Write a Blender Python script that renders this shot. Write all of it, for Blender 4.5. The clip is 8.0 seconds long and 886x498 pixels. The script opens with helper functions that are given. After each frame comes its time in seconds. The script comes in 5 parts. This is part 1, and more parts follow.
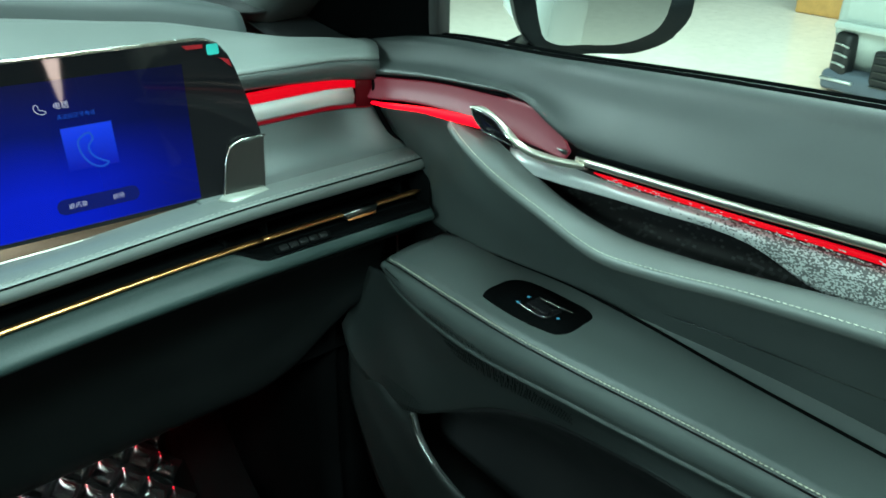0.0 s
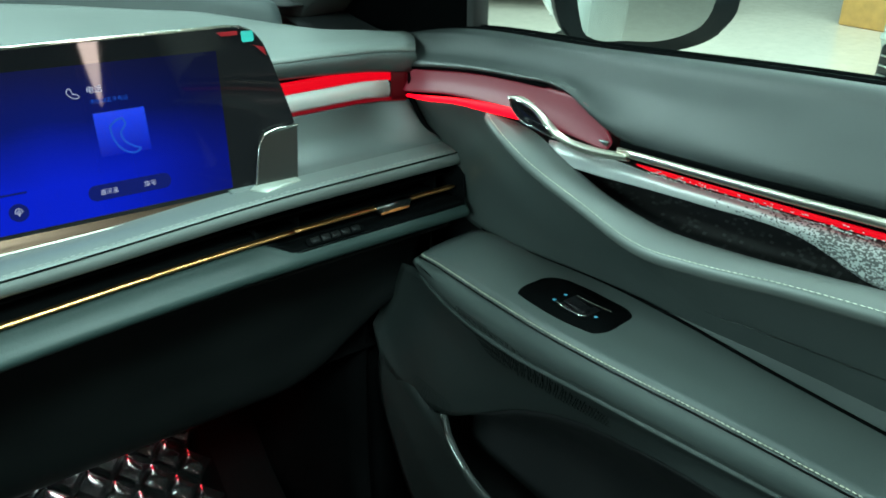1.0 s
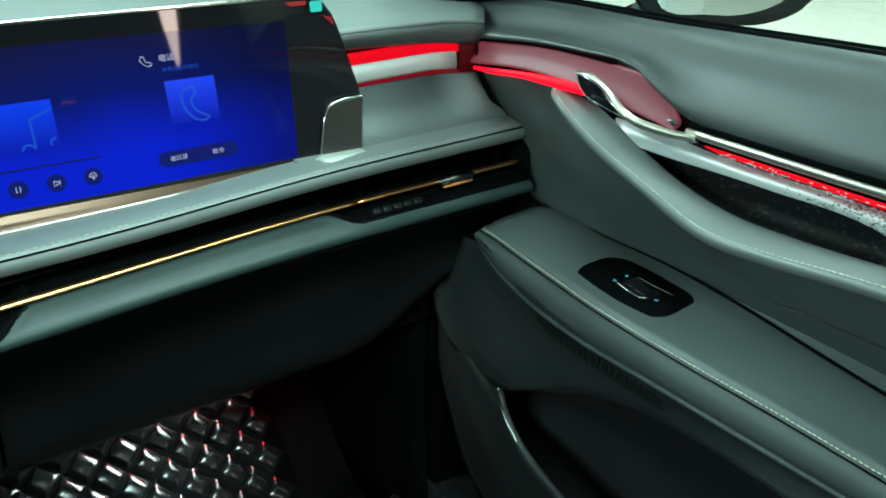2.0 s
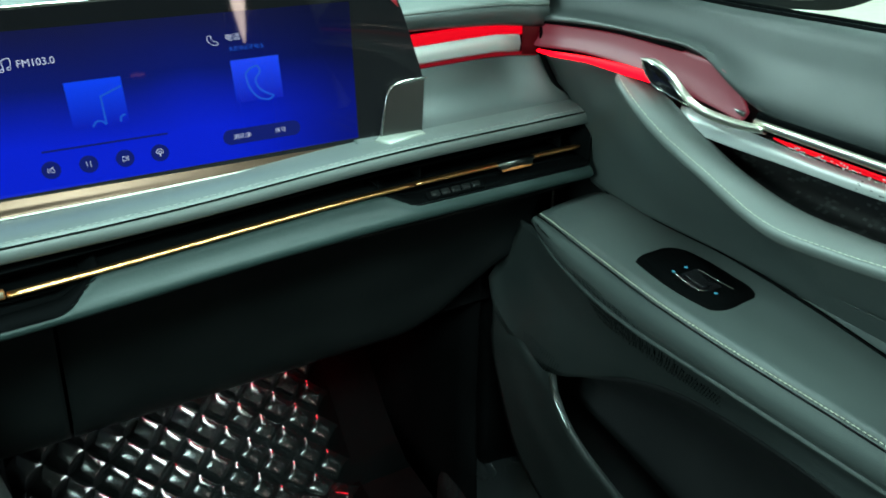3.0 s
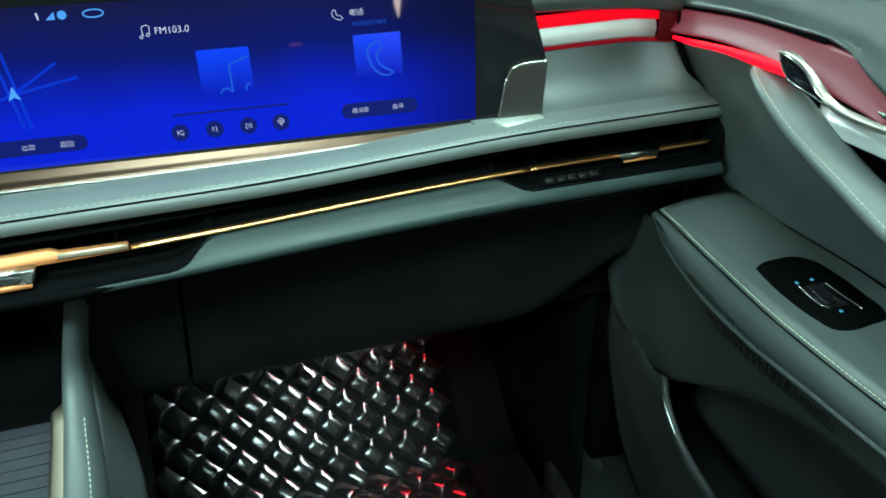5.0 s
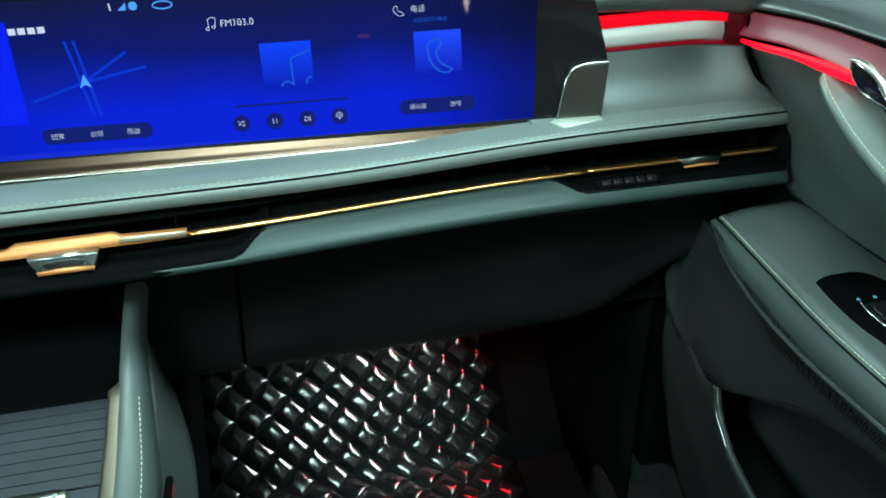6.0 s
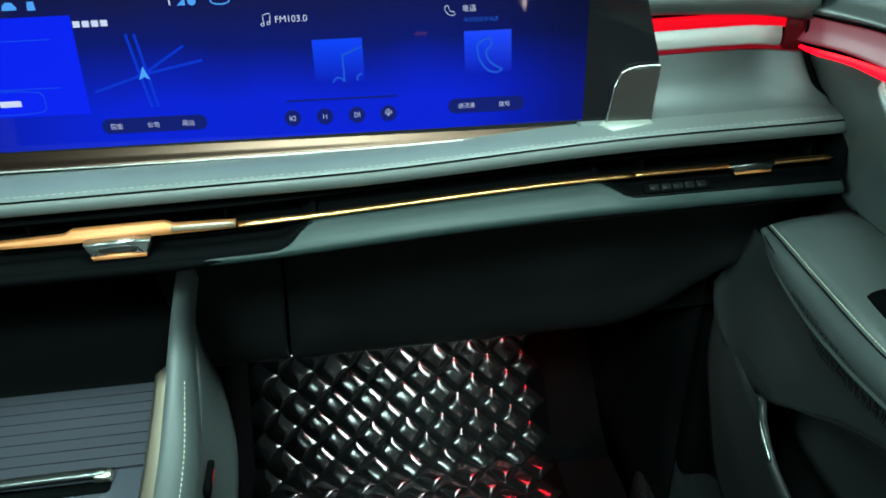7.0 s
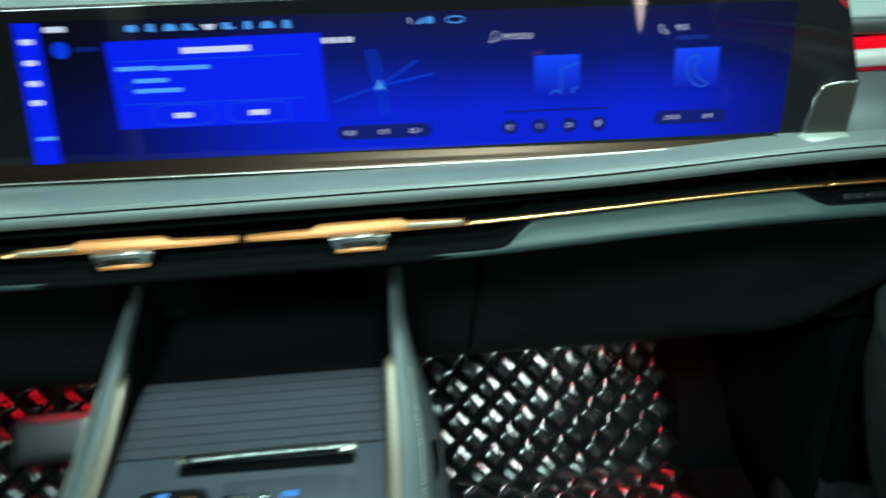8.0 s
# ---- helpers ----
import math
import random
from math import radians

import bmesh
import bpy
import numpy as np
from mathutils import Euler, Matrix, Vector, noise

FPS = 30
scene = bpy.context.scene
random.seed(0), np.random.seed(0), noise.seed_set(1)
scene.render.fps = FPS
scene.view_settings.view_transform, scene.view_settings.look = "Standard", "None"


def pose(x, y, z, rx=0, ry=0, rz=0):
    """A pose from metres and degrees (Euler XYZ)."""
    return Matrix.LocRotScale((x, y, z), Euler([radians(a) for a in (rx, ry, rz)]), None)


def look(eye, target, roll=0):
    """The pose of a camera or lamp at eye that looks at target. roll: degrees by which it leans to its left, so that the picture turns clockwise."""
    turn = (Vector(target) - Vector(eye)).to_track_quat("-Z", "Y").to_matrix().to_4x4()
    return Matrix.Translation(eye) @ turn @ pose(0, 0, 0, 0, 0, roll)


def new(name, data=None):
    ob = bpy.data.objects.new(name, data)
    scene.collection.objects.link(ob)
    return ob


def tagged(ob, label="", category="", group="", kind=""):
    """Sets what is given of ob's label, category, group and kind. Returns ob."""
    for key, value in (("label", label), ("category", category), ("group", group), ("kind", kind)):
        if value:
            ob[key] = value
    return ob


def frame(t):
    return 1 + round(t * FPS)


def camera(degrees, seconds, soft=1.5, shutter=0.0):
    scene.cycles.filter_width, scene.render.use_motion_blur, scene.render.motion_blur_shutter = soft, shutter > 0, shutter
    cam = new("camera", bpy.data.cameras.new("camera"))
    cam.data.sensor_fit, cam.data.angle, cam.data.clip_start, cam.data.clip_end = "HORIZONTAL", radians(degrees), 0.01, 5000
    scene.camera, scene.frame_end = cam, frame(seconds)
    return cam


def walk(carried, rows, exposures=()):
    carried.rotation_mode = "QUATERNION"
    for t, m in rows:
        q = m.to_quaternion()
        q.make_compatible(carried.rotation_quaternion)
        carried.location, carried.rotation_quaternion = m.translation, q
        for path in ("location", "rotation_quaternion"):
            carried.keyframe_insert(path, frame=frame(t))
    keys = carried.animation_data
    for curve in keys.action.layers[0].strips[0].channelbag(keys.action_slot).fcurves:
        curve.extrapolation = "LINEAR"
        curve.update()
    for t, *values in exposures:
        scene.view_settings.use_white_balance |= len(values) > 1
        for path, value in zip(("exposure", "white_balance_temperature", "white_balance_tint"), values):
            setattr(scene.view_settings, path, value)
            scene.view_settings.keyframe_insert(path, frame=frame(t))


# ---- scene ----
cam = camera(56.7, 8.0, soft=1.75, shutter=0.45)
PATH = [
    (0, (0.234, 0.198, 1.047), (1.382, 1.552, 0.126), 0.8),
    (0.5, (0.248, 0.192, 1.035), (1.364, 1.589, 0.139), 0.5),
    (1, (0.24, 0.207, 1.024), (1.333, 1.621, 0.128), 0.6),
    (1.5, (0.247, 0.206, 1.026), (1.261, 1.657, 0.096), 0.4),
    (3, (0.25, 0.209, 1.035), (1.053, 1.732, 0.018), -0.2),
    (3.5, (0.254, 0.21, 1.03), (0.979, 1.767, 0.006), -0.5),
    (4, (0.262, 0.211, 1.035), (0.902, 1.789, -0.013), -0.6),
    (4.5, (0.279, 0.203, 1.033), (0.821, 1.818, -0.016), -1.3),
    (6, (0.3, 0.203, 1.038), (0.603, 1.867, -0.029), -2.0),
    (6.5, (0.306, 0.201, 1.039), (0.538, 1.876, -0.029), -2.2),
    (7, (0.308, 0.199, 1.04), (0.483, 1.881, -0.027), -2.3),
    (7.5, (0.277, 0.203, 1.031), (0.421, 1.904, -0.012), -2.2),
    (7.7, (0.212, 0.199, 1.004), (0.380, 1.943, 0.040), -2.15),
    (7.9, (0.175, 0.174, 1.022), (0.292, 1.921, 0.053), -2.6),
    (8, (0.157, 0.154, 1.060), (0.217, 1.870, 0.041), -3.2),
]
walk(cam, [(t, look(eye, target, roll)) for t, eye, target, roll in PATH], exposures=[(0, -0.15), (1.5, -0.09), (3.5, 0.0), (4.5, 0.13), (6.5, 0.08), (7.5, 0.06), (8, 0.03)])

# ---- light ----
world = bpy.data.worlds.new("hall_air")
scene.world = world
world.use_nodes = True
world.node_tree.nodes["Background"].inputs[0].default_value = (0.80, 0.95, 0.90, 1)
world.node_tree.nodes["Background"].inputs[1].default_value = 0.15
scene.view_settings.exposure = 0.0
LIGHT_COLOUR = (0.64, 0.98, 0.92)


def area(name, m, sx, sy, watts, colour=LIGHT_COLOUR):
    d = bpy.data.lights.new(name, "AREA")
    d.shape, d.size, d.size_y, d.energy, d.color = "RECTANGLE", sx, sy, watts, colour
    ob = new(name, d)
    ob.matrix_world = m
    return ob


# showroom ceiling lights: ahead of the windscreen, beside the car, behind it
area("hall_lamp", look((0.55, 0.95, 4.0), (0.50, 0.85, 0.7)), 1.3, 0.8, 160)
area("hall_lamp", look((1.45, 0.15, 4.0), (0.60, 0.75, 0.7)), 1.3, 0.8, 165)
area("hall_lamp", look((-0.60, -2.20, 4.0), (0.35, 0.75, 0.7)), 1.7, 0.9, 440)
area("hall_lamp", look((-1.6, 4.8, 4.0), (0.5, 0.6, 0.7)), 3.4, 1.6, 860)
area("hall_lamp", look((5.5, 2.5, 4.0), (4.5, 2.5, 0.0)), 4.0, 4.0, 500)
area("hall_lamp", look((-7.0, -2.2, 3.1), (0.6, 0.7, 0.7)), 2.6, 1.6, 450)
area("hall_lamp", look((4.5, -3.2, 3.1), (0.2, 0.8, 0.7)), 2.6, 2.0, 130)
# red mood lamps and a white courtesy lamp under the dashboard
red_lamp = area("footwell_lamp", look((0.57, 1.27, 0.46), (0.50, 1.10, 0.05)), 0.16, 0.030, 0.36, (1.0, 0.01, 0.03))
red_lamp.data.spread = radians(75)
area("footwell_lamp", look((-0.40, 1.29, 0.474), (-0.40, 1.12, 0.05)), 0.30, 0.04, 2.6, (1.0, 0.01, 0.03))
courtesy = area("courtesy_lamp", look((0.525, 1.14, 0.458), (0.25, 1.15, 0.05)), 0.28, 0.05, 1.9, (0.80, 1.0, 0.95))
courtesy.data.spread = radians(75)
courtesy_left = area("courtesy_lamp", look((-0.30, 1.02, 0.452), (-0.38, 1.10, 0.05)), 0.16, 0.06, 0.55, (0.80, 1.0, 0.95))
courtesy_left.data.spread = radians(80)


# ---- materials ----
def material(name, colour, rough=0.5, metal=0.0, bump=0.0, scale=400.0, vary=0.0, emit=None, power=0.0, coat=0.0, kind="noise", rvary=0.0, spec=0.5):
    m = bpy.data.materials.new(name)
    m.use_nodes = True
    t = m.node_tree
    b = t.nodes["Principled BSDF"]
    b.inputs["Base Color"].default_value = (*colour, 1)
    b.inputs["Roughness"].default_value, b.inputs["Metallic"].default_value = rough, metal
    b.inputs["Specular IOR Level"].default_value = spec
    b.inputs["Coat Weight"].default_value = coat
    b.inputs["Coat Roughness"].default_value = 0.08
    co = t.nodes.new("ShaderNodeTexCoord")
    if emit:
        b.inputs["Emission Color"].default_value, b.inputs["Emission Strength"].default_value = (*emit, 1), power
    if bump:
        n = t.nodes.new("ShaderNodeTexVoronoi" if kind == "hide" else "ShaderNodeTexNoise")
        n.inputs["Scale"].default_value = scale
        t.links.new(co.outputs["Object"], n.inputs["Vector"])
        u = t.nodes.new("ShaderNodeBump")
        u.inputs["Strength"].default_value, u.inputs["Distance"].default_value = bump, 0.0006
        t.links.new(n.outputs[0], u.inputs["Height"])
        t.links.new(u.outputs[0], b.inputs["Normal"])
    if vary or rvary:
        n = t.nodes.new("ShaderNodeTexNoise")
        n.inputs["Scale"].default_value, n.inputs["Detail"].default_value = 14.0, 6.0
        t.links.new(co.outputs["Object"], n.inputs["Vector"])
        if vary:
            r = t.nodes.new("ShaderNodeMapRange")
            r.inputs[1].default_value, r.inputs[2].default_value = 0.3, 0.7
            r.inputs[3].default_value, r.inputs[4].default_value = 1 - vary, 1 + vary
            t.links.new(n.outputs[0], r.inputs[0])
            h = t.nodes.new("ShaderNodeHueSaturation")
            h.inputs["Color"].default_value = (*colour, 1)
            t.links.new(r.outputs[0], h.inputs["Value"])
            t.links.new(h.outputs[0], b.inputs["Base Color"])
        if rvary:
            r = t.nodes.new("ShaderNodeMapRange")
            r.inputs[1].default_value, r.inputs[2].default_value = 0.3, 0.7
            r.inputs[3].default_value, r.inputs[4].default_value = rough - rvary, rough + rvary
            t.links.new(n.outputs[0], r.inputs[0])
            t.links.new(r.outputs[0], b.inputs["Roughness"])
    return m


LEATHER = material("grey_leather", (0.047, 0.058, 0.057), 0.42, bump=0.16, scale=900, vary=0.10, kind="hide", rvary=0.05)
LIP = material("teal_grey_leather", (0.0140, 0.0250, 0.0240), 0.46, bump=0.15, scale=900, vary=0.08, kind="hide", rvary=0.05, spec=0.20)
SOFT = material("dark_soft_plastic", (0.0255, 0.031, 0.0312), 0.46, bump=0.2, scale=1500, vary=0.12, rvary=0.05, spec=0.40)
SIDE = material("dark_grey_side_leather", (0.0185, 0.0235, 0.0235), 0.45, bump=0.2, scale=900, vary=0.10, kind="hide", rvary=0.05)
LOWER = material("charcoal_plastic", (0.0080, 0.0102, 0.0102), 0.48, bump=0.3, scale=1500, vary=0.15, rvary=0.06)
PALE_PAD = material("pale_grey_pad", (0.13, 0.148, 0.142), 0.44, bump=0.12, scale=900, vary=0.07, kind="hide", rvary=0.05)
LEDGE = material("grey_shelf_leather", (0.075, 0.087, 0.084), 0.47, bump=0.14, scale=900, vary=0.06, kind="hide", rvary=0.05)
RAIL_HIDE = material("grey_rail_leather", (0.043, 0.053, 0.0525), 0.45, bump=0.14, scale=900, vary=0.06, kind="hide", rvary=0.05)
FOOT = material("pale_metal_foot", (0.24, 0.26, 0.23), 0.4, 0.3, rvary=0.05)
BEIGE_METAL = material("beige_satin_metal", (0.38, 0.30, 0.215), 0.42, 0.6, rvary=0.05)
RISER = material("grey_riser_plastic", (0.040, 0.050, 0.051), 0.5, bump=0.2, scale=1500, vary=0.08)
TRAY = material("black_rubber_tray", (0.0018, 0.0021, 0.0024), 0.7, bump=0.3, scale=1500, vary=0.1, spec=0.04)
VENT = material("black_matt_outlet", (0.0022, 0.0025, 0.0027), 0.8, bump=0.2, scale=900, spec=0.0)
CHAMPAGNE = material("champagne_metal", (0.23, 0.195, 0.150), 0.42, 1.0, rvary=0.05)
DARK = material("black_soft_plastic", (0.0044, 0.0054, 0.0056), 0.52, bump=0.3, scale=1500, vary=0.14, rvary=0.05, spec=0.16)
SILL = material("glossy_sill_plastic", (0.006, 0.007, 0.0075), 0.30, bump=0.12, scale=900, vary=0.15, rvary=0.08, spec=0.5)
BLACK = material("black_plastic", (0.012, 0.013, 0.014), 0.45, bump=0.2, scale=1200, rvary=0.08)
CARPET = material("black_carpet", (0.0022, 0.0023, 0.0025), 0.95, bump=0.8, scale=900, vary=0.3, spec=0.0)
GLOSS = material("piano_black", (0.006, 0.006, 0.007), 0.03, bump=0.01, scale=60, spec=0.20)
CHROME = material("polished_chrome", (0.60, 0.60, 0.56), 0.16, 1.0, rvary=0.04)
WARM_CHROME = material("warm_chrome", (0.62, 0.60, 0.51), 0.34, 1.0, rvary=0.05)
SATIN = material("satin_silver", (0.62, 0.66, 0.65), 0.30, 1.0, bump=0.1, scale=700, rvary=0.05)
TAB_STEEL = material("dark_satin_steel", (0.36, 0.38, 0.38), 0.28, 1.0, rvary=0.05)
GUNMETAL = material("gunmetal_trim", (0.13, 0.14, 0.135), 0.30, 1.0, rvary=0.05)
BRONZE = material("bronze_brushed_metal", (0.050, 0.031, 0.0225), 0.29, 1.0, bump=0.03, scale=1600)
GOLD = material("copper_gold_trim", (0.78, 0.39, 0.155), 0.30, 1.0)
ORANGE = material("copper_orange_lacquer", (0.44, 0.155, 0.048), 0.48, 0.35, bump=0.05, scale=900, rvary=0.05)
RED_LED = material("red_light_guide", (0.06, 0.001, 0.002), 0.55, spec=0.08, emit=(1.0, 0.001, 0.014), power=0.85)
RED_DOOR = material("red_door_light", (0.06, 0.001, 0.002), 0.55, spec=0.08, emit=(1.0, 0.0008, 0.008), power=4.5)
RED_DEEP = material("red_light_guide_dim", (0.06, 0.002, 0.004), 0.55, spec=0.08, emit=(1.0, 0.004, 0.03), power=0.15)
RED_FAINT = material("red_light_guide_faint", (0.06, 0.002, 0.004), 0.55, spec=0.08, emit=(1.0, 0.004, 0.03), power=0.015)
THREAD = material("beige_thread", (0.50, 0.50, 0.40), 0.7)
TONE_THREAD = material("grey_thread", (0.22, 0.23, 0.21), 0.7)
BAND = material("pale_silver_band", (0.66, 0.70, 0.68), 0.42, 0.35, bump=0.06, scale=700, rvary=0.05)
MAT_HIDE = material("black_quilted_hide", (0.0035, 0.004, 0.0042), 0.15, bump=0.10, scale=380, kind="hide", rvary=0.04, spec=0.33)
SATIN_GREY = material("satin_grey_panel", (0.052, 0.058, 0.074), 0.38, 0.3, bump=0.08, scale=900, vary=0.06)
RIB_GREY = material("ribbed_shutter", (0.025, 0.0265, 0.034), 0.44, bump=0.1, scale=900, vary=0.08)
WHITE_UI = material("screen_white", (0.003, 0.003, 0.003), 0.3, spec=0.03, emit=(0.66, 0.78, 1.0), power=0.85)
CYAN_UI = material("screen_cyan", (0.003, 0.003, 0.003), 0.3, spec=0.03, emit=(0.08, 0.38, 1.0), power=0.9)
CYAN_KEY = material("lit_key_mark", (0.003, 0.003, 0.003), 0.3, spec=0.03, emit=(0.08, 0.50, 0.72), power=0.7)
BLUE_UI = material("screen_blue", (0.002, 0.002, 0.004), 0.3, spec=0.03, emit=(0.0, 0.015, 1.0), power=0.85)
TILE_UI = material("screen_tile", (0.002, 0.002, 0.004), 0.3, spec=0.03, emit=(0.0, 0.05, 0.95), power=0.75)
TILE_DIM = material("screen_road_glow", (0.002, 0.002, 0.004), 0.3, spec=0.03, emit=(0.0, 0.050, 0.95), power=0.62)
GLYPH_UI = material("screen_glyph", (0.002, 0.002, 0.004), 0.3, spec=0.03, emit=(0.012, 0.14, 1.0), power=0.60)
DARK_UI = material("screen_dark", (0.002, 0.002, 0.004), 0.3, spec=0.03, emit=(0.003, 0.010, 0.16), power=0.9)
TEAL = material("teal_film_tab", (0.02, 0.42, 0.38), 0.35, emit=None)
WHITE_PAINT = material("white_car_paint", (0.78, 0.79, 0.77), 0.18, coat=0.8, vary=0.02)
CAR_PAINT = material("pale_car_paint", (0.42, 0.46, 0.43), 0.22, coat=0.6, vary=0.02)
VALANCE = material("blue_grey_bumper_plastic", (0.10, 0.12, 0.15), 0.35, vary=0.05)
RUBBER = material("black_rubber", (0.012, 0.012, 0.012), 0.6, bump=0.2, scale=300)
FLOOR = material("cream_polished_tile", (0.80, 0.68, 0.60), 0.16, bump=0.02, scale=3, vary=0.03, rvary=0.05)
WALL = material("white_hall_wall", (0.74, 0.76, 0.74), 0.7, bump=0.1, scale=30, vary=0.03)
DARK_CEILING = material("dark_hall_ceiling", (0.05, 0.05, 0.052), 0.8, bump=0.1, scale=30, vary=0.05)
WOOD = material("orange_wood", (0.62, 0.33, 0.10), 0.4, bump=0.1, scale=40, vary=0.1)
HEADLINER = material("beige_headliner", (0.60, 0.55, 0.48), 0.9, bump=0.4, scale=1200, vary=0.05)
MIRROR = material("mirror_glass", (0.86, 0.90, 0.89), 0.02, 1.0)


def display_material():
    """Blue picture of the screen: dark at the top, bright blue at the foot, with faint clouds of light."""
    m = material("screen_picture", (0.002, 0.002, 0.004), 0.03)
    m.node_tree.nodes["Principled BSDF"].inputs["Specular IOR Level"].default_value = 0.14
    t = m.node_tree
    b = t.nodes["Principled BSDF"]
    co = t.nodes.new("ShaderNodeTexCoord")
    sep = t.nodes.new("ShaderNodeSeparateXYZ")
    t.links.new(co.outputs["Object"], sep.inputs[0])
    n = t.nodes.new("ShaderNodeTexNoise")
    n.inputs["Scale"].default_value = 7.0
    t.links.new(co.outputs["Object"], n.inputs["Vector"])
    add = t.nodes.new("ShaderNodeMath")
    add.operation = "MULTIPLY_ADD"
    add.inputs[1].default_value = 0.05
    t.links.new(n.outputs[0], add.inputs[0])
    t.links.new(sep.outputs["Y"], add.inputs[2])
    r = t.nodes.new("ShaderNodeValToRGB")
    scaled = t.nodes.new("ShaderNodeMapRange")
    scaled.inputs[1].default_value, scaled.inputs[2].default_value = 0.02, 0.165
    t.links.new(add.outputs[0], scaled.inputs[0])
    t.links.new(scaled.outputs[0], r.inputs[0])
    e = r.color_ramp.elements
    e[0].position, e[0].color = 0.0, (0.0, 0.012, 0.62, 1)
    e[1].position, e[1].color = 1.0, (0.006, 0.007, 0.022, 1)
    k = e.new(0.26)
    k.color = (0.0, 0.012, 0.62, 1)
    k = e.new(0.60)
    k.color = (0.001, 0.006, 0.14, 1)
    t.links.new(r.outputs[0], b.inputs["Emission Color"])
    side = t.nodes.new("ShaderNodeMapRange")
    side.interpolation_type = "SMOOTHSTEP"
    side.inputs[1].default_value, side.inputs[2].default_value, side.inputs[3].default_value, side.inputs[4].default_value = 0.02, 0.30, 0.10, 1.0
    t.links.new(sep.outputs["X"], side.inputs[0])
    rim = t.nodes.new("ShaderNodeMapRange")
    rim.interpolation_type = "SMOOTHSTEP"
    rim.inputs[1].default_value, rim.inputs[2].default_value, rim.inputs[3].default_value, rim.inputs[4].default_value = 0.56, 0.70, 1.0, 0.30
    t.links.new(sep.outputs["X"], rim.inputs[0])
    both = t.nodes.new("ShaderNodeMath")
    both.operation = "MULTIPLY"
    t.links.new(side.outputs[0], both.inputs[0])
    t.links.new(rim.outputs[0], both.inputs[1])
    t.links.new(both.outputs[0], b.inputs["Emission Strength"])
    return m


def pixel_material():
    """Silver trim printed with small dark blocks, denser along its lower edge."""
    m = material("silver_block_print", (0.5, 0.52, 0.5), 0.36, 0.2)
    t = m.node_tree
    b = t.nodes["Principled BSDF"]
    co = t.nodes.new("ShaderNodeTexCoord")
    mp = t.nodes.new("ShaderNodeMapping")
    mp.inputs["Scale"].default_value = (0.001, 760, 1350)
    t.links.new(co.outputs["Object"], mp.inputs[0])
    fl = t.nodes.new("ShaderNodeVectorMath")
    fl.operation = "FLOOR"
    t.links.new(mp.outputs[0], fl.inputs[0])
    wn = t.nodes.new("ShaderNodeTexWhiteNoise")
    t.links.new(fl.outputs[0], wn.inputs[0])
    n = t.nodes.new("ShaderNodeTexNoise")
    n.inputs["Scale"].default_value = 22
    t.links.new(co.outputs["Object"], n.inputs["Vector"])
    ad = t.nodes.new("ShaderNodeMath")
    t.links.new(wn.outputs[0], ad.inputs[0])
    t.links.new(n.outputs[0], ad.inputs[1])
    gt = t.nodes.new("ShaderNodeMath")
    gt.operation = "GREATER_THAN"
    sp = t.nodes.new("ShaderNodeSeparateXYZ")
    t.links.new(co.outputs["Object"], sp.inputs[0])
    th = t.nodes.new("ShaderNodeMapRange")
    th.inputs[1].default_value, th.inputs[2].default_value, th.inputs[3].default_value, th.inputs[4].default_value = 0.38, 0.54, 0.92, 1.60
    t.links.new(sp.outputs["Y"], th.inputs[0])
    t.links.new(th.outputs[0], gt.inputs[1])
    t.links.new(ad.outputs[0], gt.inputs[0])
    mix = t.nodes.new("ShaderNodeMix")
    mix.data_type = "RGBA"
    mix.inputs[6].default_value, mix.inputs[7].default_value = (0.36, 0.385, 0.38, 1), (0.075, 0.082, 0.081, 1)
    t.links.new(gt.outputs[0], mix.inputs[0])
    t.links.new(mix.outputs[2], b.inputs["Base Color"])
    return m


def hollow_material():
    """Shaded copy of the block print: near-black trim with sparse dark grey blocks."""
    m = material("shaded_block_print", (0.004, 0.004, 0.0045), 0.5, spec=0.2)
    t = m.node_tree
    co = t.nodes.new("ShaderNodeTexCoord")
    mp = t.nodes.new("ShaderNodeMapping")
    mp.inputs["Scale"].default_value = (0.001, 330, 560)
    t.links.new(co.outputs["Object"], mp.inputs[0])
    fl = t.nodes.new("ShaderNodeVectorMath")
    fl.operation = "FLOOR"
    t.links.new(mp.outputs[0], fl.inputs[0])
    wn = t.nodes.new("ShaderNodeTexWhiteNoise")
    t.links.new(fl.outputs[0], wn.inputs[0])
    r = t.nodes.new("ShaderNodeValToRGB")
    r.color_ramp.elements[0].position, r.color_ramp.elements[0].color = 0.80, (0.004, 0.004, 0.0045, 1)
    r.color_ramp.elements[1].position, r.color_ramp.elements[1].color = 1.0, (0.030, 0.033, 0.033, 1)
    t.links.new(wn.outputs[0], r.inputs[0])
    t.links.new(r.outputs[0], t.nodes["Principled BSDF"].inputs["Base Color"])
    return m


def pane_material():
    m = bpy.data.materials.new("window_pane")
    m.use_nodes = True
    t = m.node_tree
    t.nodes.remove(t.nodes["Principled BSDF"])
    out = t.nodes["Material Output"]
    tr, gl, mx, fr = (t.nodes.new("ShaderNode" + k) for k in ("BsdfTransparent", "BsdfGlossy", "MixShader", "Fresnel"))
    tr.inputs[0].default_value = (0.88, 0.96, 0.92, 1)
    gl.inputs["Roughness"].default_value = 0.02
    fr.inputs[0].default_value = 1.07
    t.links.new(fr.outputs[0], mx.inputs[0])
    t.links.new(tr.outputs[0], mx.inputs[1])
    t.links.new(gl.outputs[0], mx.inputs[2])
    t.links.new(mx.outputs[0], out.inputs[0])
    return m


